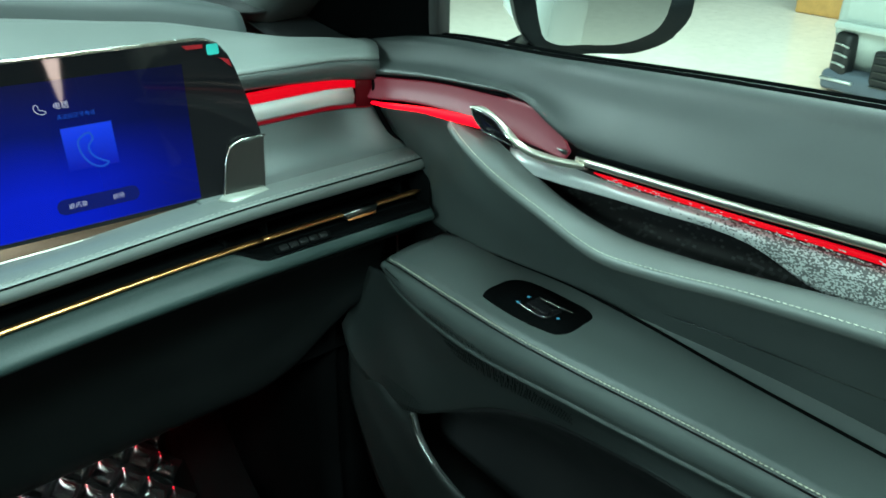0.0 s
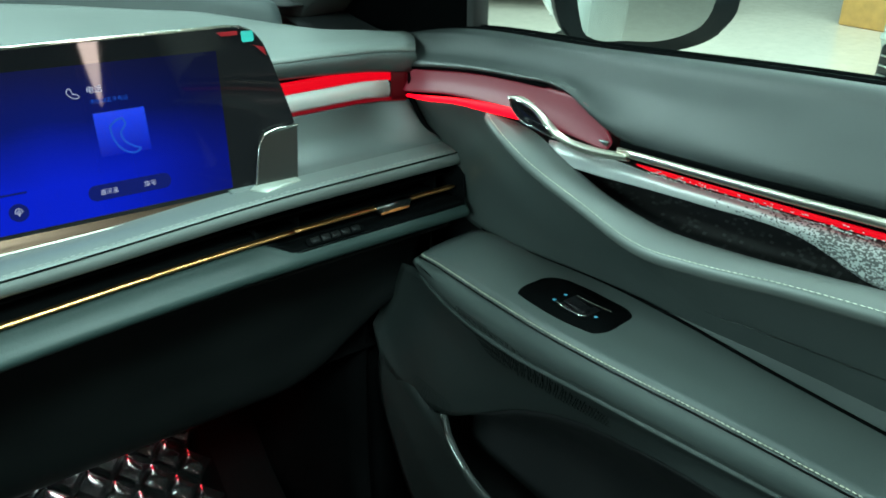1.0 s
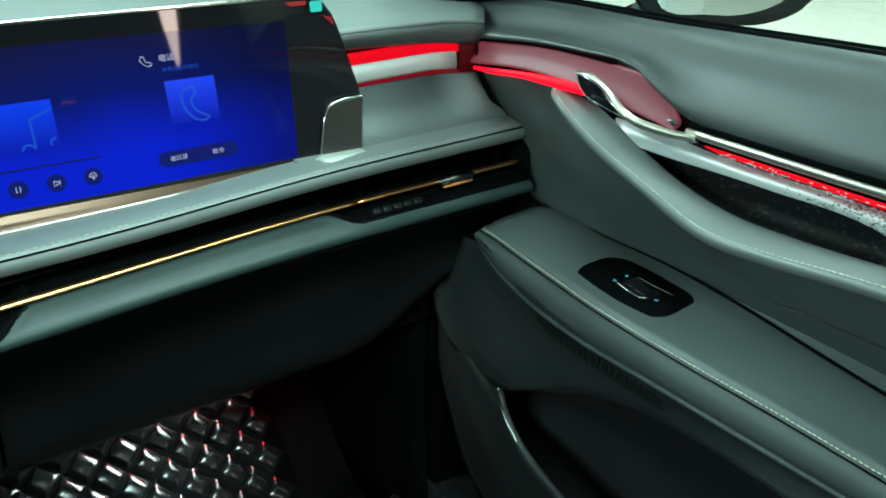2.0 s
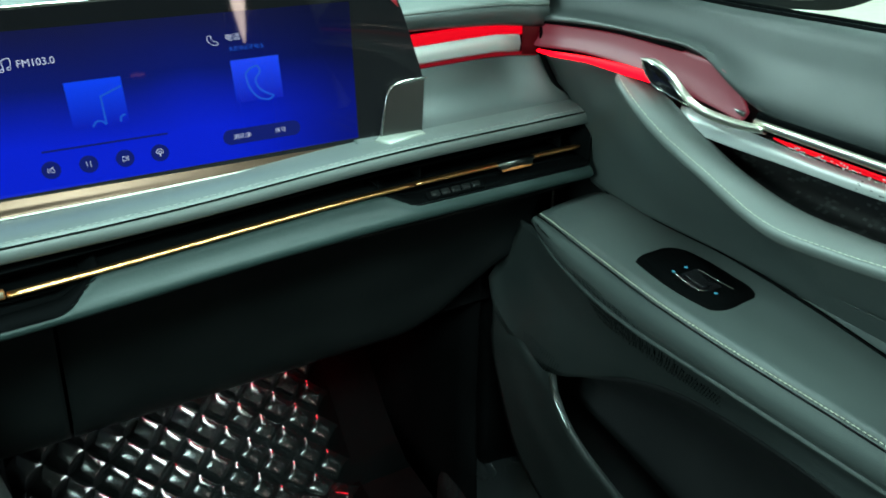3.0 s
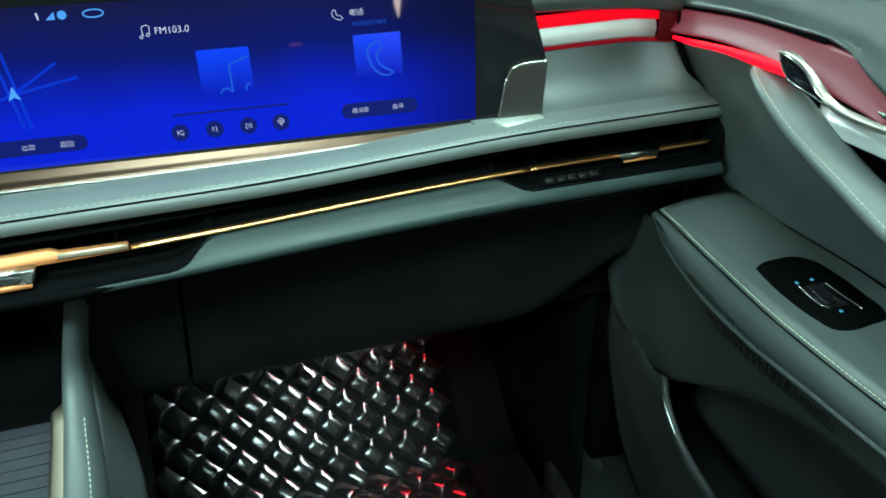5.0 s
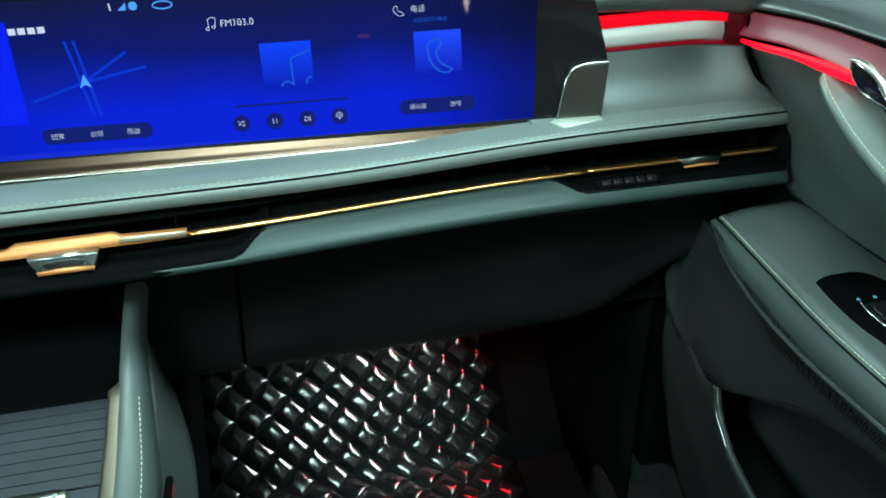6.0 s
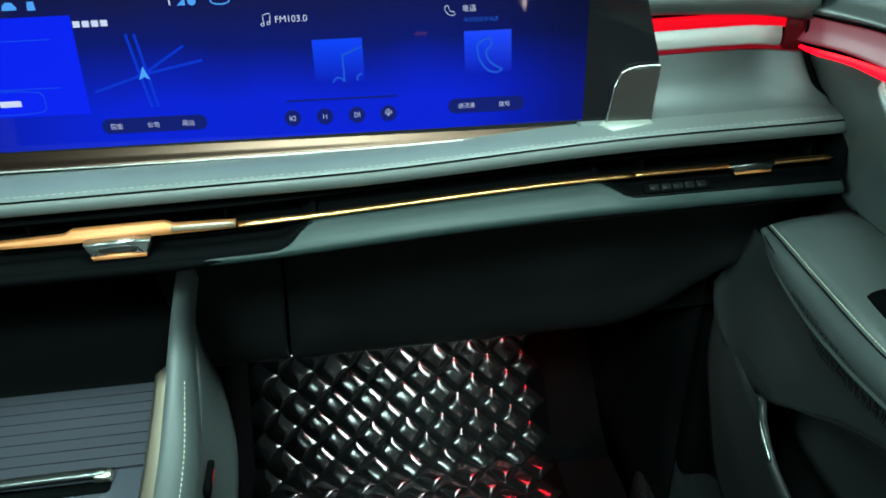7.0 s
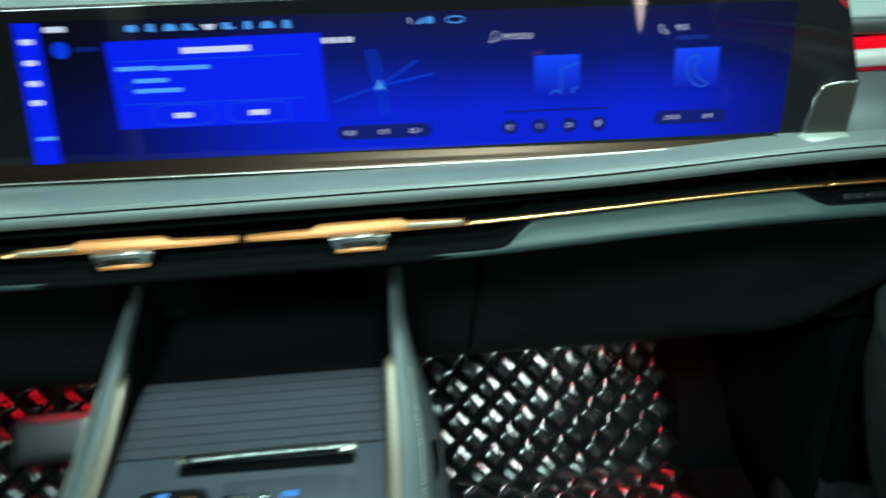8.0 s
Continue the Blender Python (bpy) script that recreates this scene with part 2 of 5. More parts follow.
def tile_material():
    """A lit square that is brightest at its top and melts into the picture at its foot."""
    m = material("screen_tile_fade", (0.002, 0.002, 0.004), 0.2, spec=0.18)
    t = m.node_tree
    co = t.nodes.new("ShaderNodeTexCoord")
    sep = t.nodes.new("ShaderNodeSeparateXYZ")
    r = t.nodes.new("ShaderNodeValToRGB")
    t.links.new(co.outputs["Generated"], sep.inputs[0])
    t.links.new(sep.outputs["Z"], r.inputs[0])
    r.color_ramp.elements[0].position, r.color_ramp.elements[0].color = 0.05, (0.0, 0.010, 0.46, 1)
    r.color_ramp.elements[1].position, r.color_ramp.elements[1].color = 0.95, (0.001, 0.05, 0.88, 1)
    b = t.nodes["Principled BSDF"]
    t.links.new(r.outputs[0], b.inputs["Emission Color"])
    b.inputs["Emission Strength"].default_value = 1.0
    return m


TILE_FADE = tile_material()
DISPLAY, PIXELS, PANE = display_material(), pixel_material(), pane_material()
HOLLOW = hollow_material()


# ---- building tools ----
def thing(name, label, category, group="", kind="", at=(0, 0, 0)):
    ob = new(name)
    ob.empty_display_size = 0.02
    ob.location = at
    return tagged(ob, label, category, group, kind)


def finish(name, mesh, mat, parent=None, label="", smooth=True):
    mesh.materials.append(mat)
    if smooth:
        mesh.polygons.foreach_set("use_smooth", [True] * len(mesh.polygons))
    ob = new(name, mesh)
    if parent:
        ob.parent = parent
        ob.location = -Vector(parent.location) if parent.type == "EMPTY" else (0, 0, 0)
    if label:
        tagged(ob, label)
    return ob


def part(name, bm, mat, parent=None, label="", smooth=True):
    bmesh.ops.recalc_face_normals(bm, faces=bm.faces)
    mesh = bpy.data.meshes.new(name)
    bm.to_mesh(mesh)
    bm.free()
    return finish(name, mesh, mat, parent, label, smooth)


def spline(pts, n):
    """n points along a smooth curve through pts."""
    p = [Vector(a) for a in pts]
    if len(p) == 2:
        return [p[0].lerp(p[1], i / (n - 1)) for i in range(n)]
    h = [max((b - a).length, 1e-9) for a, b in zip(p, p[1:])]
    d = [(b - a) / k for a, b, k in zip(p, p[1:], h)]
    m = [d[0]] + [(d[i - 1] * h[i] + d[i] * h[i - 1]) / (h[i] + h[i - 1]) for i in range(1, len(d))] + [d[-1]]
    total, out = sum(h), []
    for k in range(n):
        s, i = total * k / (n - 1), 0
        while i < len(h) - 1 and s > h[i]:
            s -= h[i]
            i += 1
        t = min(1.0, s / h[i])
        t2, t3 = t * t, t * t * t
        out.append(p[i] * (2 * t3 - 3 * t2 + 1) + m[i] * h[i] * (t3 - 2 * t2 + t) + p[i + 1] * (3 * t2 - 2 * t3) + m[i + 1] * h[i] * (t3 - t2))
    return out


def grid(rows, close=False):
    bm = bmesh.new()
    v = [[bm.verts.new(p) for p in r] for r in rows]
    for i in range(len(v) - 1):
        for j in range(len(v[0]) - (0 if close else 1)):
            k = (j + 1) % len(v[0])
            bm.faces.new((v[i][j], v[i][k], v[i + 1][k], v[i + 1][j]))
    return bm


def skin(name, curves, mat, parent=None, label="", na=40, nb=4, thick=0.003):
    """A smooth panel stretched over guide curves, which run alongside one another; nb steps between each two."""
    lines = [spline(c, na) for c in curves]
    rows = [spline([l[i] for l in lines], nb * (len(lines) - 1) + 1) for i in range(na)]
    ob = part(name, grid(rows), mat, parent, label)
    if thick:
        s = ob.modifiers.new("thickness", "SOLIDIFY")
        s.thickness, s.offset = thick, 0
    return ob


def bar(path, shape, n=40, up=(0, 0, 1), ends=(1, 1)):
    """A bar of the given cross-section (across, up) along a smooth path."""
    line = spline(path, n)
    rows = []
    for i, p in enumerate(line):
        f = (line[min(i + 1, n - 1)] - line[max(i - 1, 0)]).normalized()
        s = f.cross(Vector(up)).normalized()
        w = s.cross(f)
        k = 1.0
        if i == 0:
            k = ends[0]
        if i == n - 1:
            k = ends[1]
        rows.append([p + s * a * k + w * b * k for a, b in shape])
    bm = grid(rows, True)
    for r in (0, -1):
        vs = [v for v in bm.verts][:len(shape)] if r == 0 else [v for v in bm.verts][-len(shape):]
        bm.faces.new(vs)
    return bm


def oval(a, b, n=12):
    return [(a * math.cos(2 * math.pi * i / n), b * math.sin(2 * math.pi * i / n)) for i in range(n)]


def rounded(w, h, r, n=4):
    out = []
    for cx, cy, a0 in ((w / 2 - r, h / 2 - r, 0), (-w / 2 + r, h / 2 - r, 90), (-w / 2 + r, -h / 2 + r, 180), (w / 2 - r, -h / 2 + r, 270)):
        out += [(cx + r * math.cos(radians(a0 + 90 * i / n)), cy + r * math.sin(radians(a0 + 90 * i / n))) for i in range(n + 1)]
    return out


def plate(outline, depth, m=None, bevel=0.0, seg=2):
    """A flat piece with the outline (x, y) and a thickness upwards from its base, at the pose m."""
    bm = bmesh.new()
    lo = [bm.verts.new((x, y, 0)) for x, y in outline]
    hi = [bm.verts.new((x, y, depth)) for x, y in outline]
    top = bm.faces.new(hi)
    bm.faces.new(lo[::-1])
    for i in range(len(lo)):
        j = (i + 1) % len(lo)
        bm.faces.new((lo[i], lo[j], hi[j], hi[i]))
    if bevel:
        bmesh.ops.bevel(bm, geom=list(top.edges), offset=bevel, segments=seg, profile=0.5, affect="EDGES")
    if m:
        bmesh.ops.transform(bm, matrix=m, verts=bm.verts)
    return bm


def block(size, m, bevel=0.0, seg=2):
    bm = bmesh.new()
    bmesh.ops.create_cube(bm, size=1)
    bmesh.ops.scale(bm, vec=size, verts=bm.verts)
    if bevel:
        bmesh.ops.bevel(bm, geom=list(bm.edges), offset=bevel, segments=seg, profile=0.5, affect="EDGES")
    bmesh.ops.transform(bm, matrix=m, verts=bm.verts)
    return bm


def stitches(path, parent, label="beige stitching", step=0.0052, long=0.0034, r=0.00055, up=(0, 0, 1), thread=None):
    """Thread along a seam, stitch by stitch."""
    length = sum((a - b).length for a, b in zip(spline(path, 60)[1:], spline(path, 60)))
    n = max(2, int(length / step))
    line = spline(path, n + 1)
    bm = bmesh.new()
    for i in range(n):
        f = (line[i + 1] - line[i]).normalized()
        s = f.cross(Vector(up)).normalized()
        w = s.cross(f)
        rings = []
        for d, k in ((0.0, 0.35), (0.25, 1.0), (0.75, 1.0), (1.0, 0.35)):
            c = line[i] + f * (long * d)
            rings.append([bm.verts.new(c + (s * x + w * y) * r * k * 1.3) for x, y in ((1, 0), (0, 1), (-1, 0), (0, -1))])
        for a, b in zip(rings, rings[1:]):
            for j in range(4):
                bm.faces.new((a[j], a[(j + 1) % 4], b[(j + 1) % 4], b[j]))
    return part("stitching", bm, thread or THREAD, parent, label)


def ease(a, b, x):
    t = min(1.0, max(0.0, (x - a) / (b - a)))
    return t * t * (3 - 2 * t)


# ---- car shell ----
def shell():
    fl = part("floor", block((1.56, 1.62, 0.04), pose(0, 0.31, 0.025)), CARPET, None, "", False)
    tagged(fl, "black carpeted car floor", "floor", kind="structure")
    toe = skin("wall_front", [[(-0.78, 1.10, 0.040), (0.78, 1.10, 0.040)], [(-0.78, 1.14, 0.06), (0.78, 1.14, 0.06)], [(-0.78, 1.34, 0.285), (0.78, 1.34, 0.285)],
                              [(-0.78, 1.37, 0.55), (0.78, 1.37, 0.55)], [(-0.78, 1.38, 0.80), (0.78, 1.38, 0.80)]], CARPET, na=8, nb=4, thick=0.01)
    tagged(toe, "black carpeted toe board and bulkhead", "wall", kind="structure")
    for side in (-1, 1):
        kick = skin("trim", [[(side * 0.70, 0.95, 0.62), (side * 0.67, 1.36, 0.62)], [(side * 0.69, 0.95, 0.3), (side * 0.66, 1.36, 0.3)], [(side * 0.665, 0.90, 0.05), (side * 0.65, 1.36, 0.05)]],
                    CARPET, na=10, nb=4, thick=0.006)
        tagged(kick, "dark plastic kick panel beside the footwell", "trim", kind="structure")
        sill = skin("trim", [[(side * 0.64, -0.4, 0.045), (side * 0.64, 0.8, 0.045), (side * 0.645, 0.96, 0.05), (side * 0.68, 1.06, 0.06)], [(side * 0.65, -0.4, 0.10), (side * 0.65, 0.8, 0.10), (side * 0.655, 0.96, 0.11), (side * 0.69, 1.06, 0.13)],
                             [(side * 0.69, -0.4, 0.125), (side * 0.69, 0.8, 0.125), (side * 0.70, 0.96, 0.135), (side * 0.72, 1.06, 0.19)], [(side * 0.80, -0.4, 0.11), (side * 0.80, 0.8, 0.11), (side * 0.80, 0.96, 0.125), (side * 0.80, 1.06, 0.20)]],
                    SILL, na=20, nb=5, thick=0.004)
        tagged(sill, "dark scuffed plastic door sill cover", "trim", kind="structure")
        pil = part("trim", bar([(side * 0.745, 1.20, 0.80), (side * 0.755, 1.03, 0.93), (side * 0.73, 0.76, 1.12), (side * 0.64, 0.50, 1.28)], rounded(0.10, 0.07, 0.025), 24), LEDGE)
        tagged(pil, "pale grey windscreen pillar trim", "trim", kind="structure")
        mid = part("trim", bar([(side * 0.80, -0.42, 0.05), (side * 0.80, -0.44, 0.86), (side * 0.66, -0.50, 1.31)], rounded(0.16, 0.07, 0.025), 24, (0, 1, 0)), HEADLINER)
        tagged(mid, "grey door pillar trim behind the front seats", "trim", kind="structure")
        rw = part("wall_side", block((0.05, 1.7, 1.26), pose(side * 0.80, -1.31, 0.66), 0.02), SOFT)
        tagged(rw, "dark closed side wall of the rear cabin", "wall", kind="structure")
    for side in (-1, 1):
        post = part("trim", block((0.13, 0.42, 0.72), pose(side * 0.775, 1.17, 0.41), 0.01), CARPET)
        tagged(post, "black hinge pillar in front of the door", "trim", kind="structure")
    # front wings, added to stop light leaking in beside the hinge pillars
    for side in (-1, 1):
        wing = part("trim", block((0.135, 1.02, 0.90), pose(side * 0.865, 1.452, 0.345), 0.03, 3), WHITE_PAINT)
        tagged(wing, "glossy white front wing outside the windscreen pillar", "car wing", kind="structure")
    lw = part("wall_left", block((0.05, 1.80, 0.90), pose(-0.81, 0.47, 0.50), 0.02), SOFT)
    tagged(lw, "dark closed side wall beside the driver seat", "wall", kind="structure")
    rear = part("wall_rear", block((1.7, 0.06, 1.30), pose(0, -2.14, 0.66), 0.02), SOFT)
    tagged(rear, "dark rear wall of the cabin", "wall", kind="structure")
    for cs in ([[(-0.66, 0.50, 1.28), (-0.66, 0.42, 1.288)], [(0, 0.66, 1.325), (0, 0.42, 1.34)], [(0.66, 0.50, 1.28), (0.66, 0.42, 1.288)]],
               [[(-0.66, 0.422, 1.288), (-0.66, -0.60, 1.315)], [(-0.58, 0.422, 1.301), (-0.58, -0.60, 1.328)], [(-0.46, 0.422, 1.313), (-0.46, -0.60, 1.340)]],
               [[(0.66, 0.422, 1.288), (0.66, -0.60, 1.315)], [(0.58, 0.422, 1.301), (0.58, -0.60, 1.328)], [(0.46, 0.422, 1.313), (0.46, -0.60, 1.340)]],
               [[(-0.66, -0.602, 1.315), (-0.66, -0.9, 1.32), (-0.60, -2.2, 1.22)], [(0, -0.602, 1.365), (0, -0.9, 1.38), (0, -2.2, 1.27)], [(0.66, -0.602, 1.315), (0.66, -0.9, 1.32), (0.60, -2.2, 1.22)]]):
        roof = skin("ceiling", cs, HEADLINER, na=16, nb=6, thick=0.02)
        tagged(roof, "pale beige cloth headliner round the roof window", "ceiling", kind="structure")
    # unseen panel added so the bronze strip mirrors something dark on its left
    dark_card = part("trim", block((0.44, 0.17, 0.022), pose(-0.36, 0.47, 1.288, 12, 0, 0), 0.008), DARK)
    tagged(dark_card, "added unseen dark panel under the roof, darkening the bronze strip's reflection", "trim", kind="structure")


def hall():
    g = part("ground", block((26, 26, 0.1), pose(2, 0, -0.50)), FLOOR, None, "", False)
    tagged(g, "cream polished showroom floor", "floor", kind="structure")
    for nm, size, at in (("wall_north", (26, 0.2, 4.7), (2, 13, 1.85)), ("wall_south", (26, 0.2, 4.7), (2, -13, 1.85)), ("wall_east", (0.2, 26, 4.7), (15, 0, 1.85)), ("wall_west", (0.2, 26, 4.7), (-11, 0, 1.85))):
        w = part(nm, block(size, pose(*at)), WALL, None, "", False)
        tagged(w, "plain white showroom wall", "wall", kind="structure")
    c = part("ceiling", block((26, 26, 0.1), pose(2, 0, 4.25)), DARK_CEILING, None, "", False)
    tagged(c, "plain dark showroom ceiling", "ceiling", kind="structure")


shell()
hall()


# ---- dashboard ----
def gold_y(x):
    return 0.805 + 0.025 * ease(0.15, 0.55, abs(x))


def ledge_y(x):
    return 0.806 + 0.011 * ease(0.25, 0.55, abs(x))


def ledge_z(x):
    return 0.735 + 0.005 * ease(0.30, 0.60, abs(x))


def vent_zone(x):
    """1 where the outlets are (middle and both ends), 0 along the padded lip between them."""
    a = abs(x)
    return 1 - ease(0.230, 0.268, a) + ease(0.508, 0.546, a)


def lip_z(x):
    return 0.6962 - (0.0168 if abs(x) < 0.4 else 0.0105) * min(1, vent_zone(x)) - 0.001 * ease(0.54, 0.73, abs(x))


def lip_y(x):
    return gold_y(x) - 0.0195 - 0.004 * ease(0.30, 0.55, abs(x))


def brow_y(x):
    """Where the face of the padded lip begins: under the copper line, or at the outlet shelf's front edge."""
    c = min(1, vent_zone(x))
    return (gold_y(x) - 0.0010) * (1 - c) + (lip_y(x) + (0.0010 if abs(x) < 0.4 else 0.0060)) * c


def face_at(x, k, bulge=0.0):
    """A point of the lip's sloping face, k of the way down."""
    y, z = brow_y(x), lip_z(x) - 0.0008
    return (y + (lip_y(x) + 0.0004 - y) * k - bulge, z + (0.6788 - z) * k + bulge)


def span(x0, x1, n):
    return [x0 + (x1 - x0) * i / (n - 1) for i in range(n)]


def run(f, x0=-0.735, x1=0.735, n=90):
    """A guide curve across the dashboard: f gives (y, z) at x."""
    return [(x, *f(x)) for x in span(x0, x1, n)]


def across(name, sections, mat, parent, label="", x0=-0.735, x1=0.735, n=110, nb=3, thick=0.003):
    lines = [run(s, x0, x1, n) for s in sections]
    rows = [spline([l[i] for l in lines], nb * (len(lines) - 1) + 1) for i in range(n)]
    ob = part(name, grid(rows), mat, parent, label)
    if thick:
        s = ob.modifiers.new("thickness", "SOLIDIFY")
        s.thickness, s.offset = thick, 0
    return ob


def back(x):
    """How far the wall behind the screen lies deeper than at the free end."""
    return 0.0725 * min(0.70, max(0.0, 0.50 - x))


def wrap(x):
    """How far the end of the dashboard turns towards the cabin."""
    return -0.020 * ease(0.66, 0.725, abs(x)) ** 1.5


def crown(x):
    a = abs(x)
    return 0.897 - 0.030 * ease(0.32, 0.60, a) - 0.030 * ease(0.53, 0.70, a)


dash = thing("dashboard", "grey leather dashboard with copper line, red light strip and outlets", "dashboard", at=(0, 0.9, 0.62))
across("pad_fascia", [lambda x: (0.935 + back(x) + wrap(x), 0.812 + 0.008 * ease(0.75, 0.55, abs(x))), lambda x: (0.897 + back(x) + wrap(x), 0.8125 + 0.010 * ease(0.75, 0.55, abs(x))), lambda x: (0.8930 + back(x) + wrap(x), 0.8145 + 0.010 * ease(0.75, 0.55, abs(x))),
                      lambda x: (0.8905 + back(x) + wrap(x), 0.8325 + 0.004 * ease(0.75, 0.55, abs(x))), lambda x: (0.893 + back(x) + wrap(x), 0.8342 + 0.004 * ease(0.75, 0.55, abs(x)))], LEATHER, dash, "dark grey leather front edge of the top pad", -0.74, 0.7165)
PAD_RIM = [lambda x: (0.8900 + back(x) + wrap(x), 0.8336 + 0.004 * ease(0.75, 0.55, abs(x))), lambda x: (0.8908 + back(x) + wrap(x), 0.8350 + 0.004 * ease(0.75, 0.55, abs(x))), lambda x: (0.8960 + back(x) + wrap(x), 0.8366 + 0.004 * ease(0.75, 0.55, abs(x))),
                     lambda x: (0.926 + 0.7 * back(x) + wrap(x) + 0.016 * ease(0.69, 0.74, x), 0.8390 + 0.34 * (crown(x) - 0.8375)), lambda x: (1.006 - 0.029 * ease(0.64, 0.715, x) - 0.038 * ease(0.70, 0.748, x), crown(x))]
skin("upper_pad", [run(f, -0.74, e, 90) for f, e in zip(PAD_RIM, (0.7165, 0.7167, 0.7200, 0.7440, 0.7480))], PALE_PAD, dash, "pale grey leather top pad", 110, 4)
across("rear_riser", [lambda x: (1.003, crown(x) - 0.006), lambda x: (1.006, crown(x) + 0.002), lambda x: (1.013, crown(x) + 0.0165), lambda x: (1.017, crown(x) + 0.0195), lambda x: (1.030, crown(x) + 0.0205), lambda x: (1.10, crown(x) + 0.018)], RISER, dash, "dark grey riser behind the top pad", -0.74, 0.640)
# black block paints the darkness inside the gap to the door
part("gap_filler", block((0.045, 0.12, 0.05), pose(0.747, 0.955, 0.790), 0.004), VENT, dash)
across("defroster_panel", [lambda x: (1.09, crown(x) + 0.010), lambda x: (1.25, 0.88 - 0.02 * abs(x)), lambda x: (1.40, 0.87 - 0.02 * abs(x))], BLACK, dash, "black panel at the windscreen's foot", -0.80, 0.80, 30)
for s in (-1, 1):
    skin("corner_cap", [[(s * 0.690, 0.985, 0.812), (s * 0.700, 1.10, 0.828), (s * 0.700, 1.36, 0.85)], [(s * 0.77, 0.985, 0.814), (s * 0.77, 1.10, 0.83), (s * 0.77, 1.36, 0.85)], [(s * 0.84, 0.985, 0.81), (s * 0.84, 1.10, 0.83), (s * 0.84, 1.36, 0.85)]], BLACK, dash, "black corner cover at the pillar's foot", 12, 4)
# red strip, silver band, thin red line
across("light_strip", [lambda x: (0.903 + back(x) + wrap(x), 0.803), lambda x: (0.903 + back(x) + wrap(x), 0.815)], RED_LED, dash, "red glowing light strip", -0.70, 0.703, 60)
across("silver_band", [lambda x: (0.901 + back(x) + wrap(x), 0.7865), lambda x: (0.899 + back(x) + wrap(x), 0.795), lambda x: (0.902 + back(x) + wrap(x), 0.8035)], BAND, dash, "satin silver trim band", -0.70, 0.697, 60)
across("light_return", [lambda x: (0.8985 + back(x) + wrap(x), 0.784), lambda x: (0.8985 + back(x) + wrap(x), 0.814)], RED_FAINT, dash, "red glow at the strip's end", 0.698, 0.7125, 6)
across("light_line", [lambda x: (0.9005 + back(x) + wrap(x), 0.7825), lambda x: (0.9005 + back(x) + wrap(x), 0.7862)], RED_DEEP, dash, "thin red light line", -0.70, 0.712, 60)
skin("recess_panel", [run(f, 0.50, e, 24) for f, e in ((lambda x: (0.901 + back(x) + wrap(x), 0.7825), 0.7150), (lambda x: (0.893 + back(x) + wrap(x), 0.772), 0.7175), (lambda x: (0.881 + back(x) + wrap(x), 0.757), 0.7240),
                      (lambda x: (0.862 + back(x) + 0.5 * wrap(x), ledge_z(x) + 0.0045), 0.7330), (lambda x: (0.850 + 0.6 * back(x), ledge_z(x) + 0.0012), 0.737), (lambda x: (0.838 + 0.6 * back(x), ledge_z(x) - 0.0030), 0.737))],
     LEATHER, dash, "grey leather hollow below the light strip", 60, 4)


def dip(x):
    return ease(0.52, 0.36, x)


across("ledge_pad", [lambda x: (0.925, ledge_z(x) - 0.008 * dip(x)), lambda x: (0.874, ledge_z(x) + 0.001 - 0.0085 * dip(x)), lambda x: (0.850, ledge_z(x) + 0.0018 - 0.003 * dip(x)), lambda x: (0.832, ledge_z(x) + 0.0020),
                     lambda x: (ledge_y(x) + 0.008, ledge_z(x) + 0.0014), lambda x: (ledge_y(x) + 0.0035, ledge_z(x) + 0.0002),
                     lambda x: (ledge_y(x) + 0.0010, ledge_z(x) - 0.0018), lambda x: (ledge_y(x), ledge_z(x) - 0.0050), lambda x: (ledge_y(x) + 0.0005, ledge_z(x) - 0.0105), lambda x: (ledge_y(x) + 0.006, ledge_z(x) - 0.0135),
                     lambda x: (ledge_y(x) + 0.030, ledge_z(x) - 0.0145)], LEDGE, dash, "grey leather shelf with a stitched front roll", -0.735, 0.737, 120, 3, 0.0016)
stitches([(x, ledge_y(x) + 0.0070, ledge_z(x) + 0.0022) for x in span(-0.20, 0.733, 60)], dash, "tone stitching along the shelf", 0.0060, 0.0042, 0.00020, thread=TONE_THREAD)
part("seam", bar([(x, ledge_y(x) + 0.0016, ledge_z(x) + 0.0003) for x in span(-0.733, 0.735, 60)], oval(0.0009, 0.0008, 6), 160), VENT, dash, "fine dark seam")
across("slot_floor", [lambda x: (gold_y(x) + 0.046, lip_z(x) + 0.0052), lambda x: (gold_y(x) + 0.001, lip_z(x) + 0.0024)], VENT, dash, "black floor of the outlet slot", n=80)
across("slot_back", [lambda x: (gold_y(x) + 0.045, 0.66), lambda x: (gold_y(x) + 0.040, 0.70), lambda x: (gold_y(x) + 0.045, 0.73)], VENT, dash, "black depth of the outlet slot", n=40)
part("slot_end", block((0.002, 0.052, 0.052), pose(0.7375, 0.841, 0.699), 0.0006, 1), VENT, dash)
for dz in (0.0125, -0.006, -0.0125):
    part("vane", bar([(x, gold_y(x) + 0.020, 0.70 + dz) for x in span(-0.735, 0.735, 30)], rounded(0.026, 0.0022, 0.0009, 2), 60), VENT, dash)
for x in (0.03, 0.19, 0.56, 0.72):
    for s in (-1, 1):
        part("divider", block((0.0016, 0.024, 0.030), pose(s * x, gold_y(x) + 0.024, 0.70), 0.0004, 1), VENT, dash)

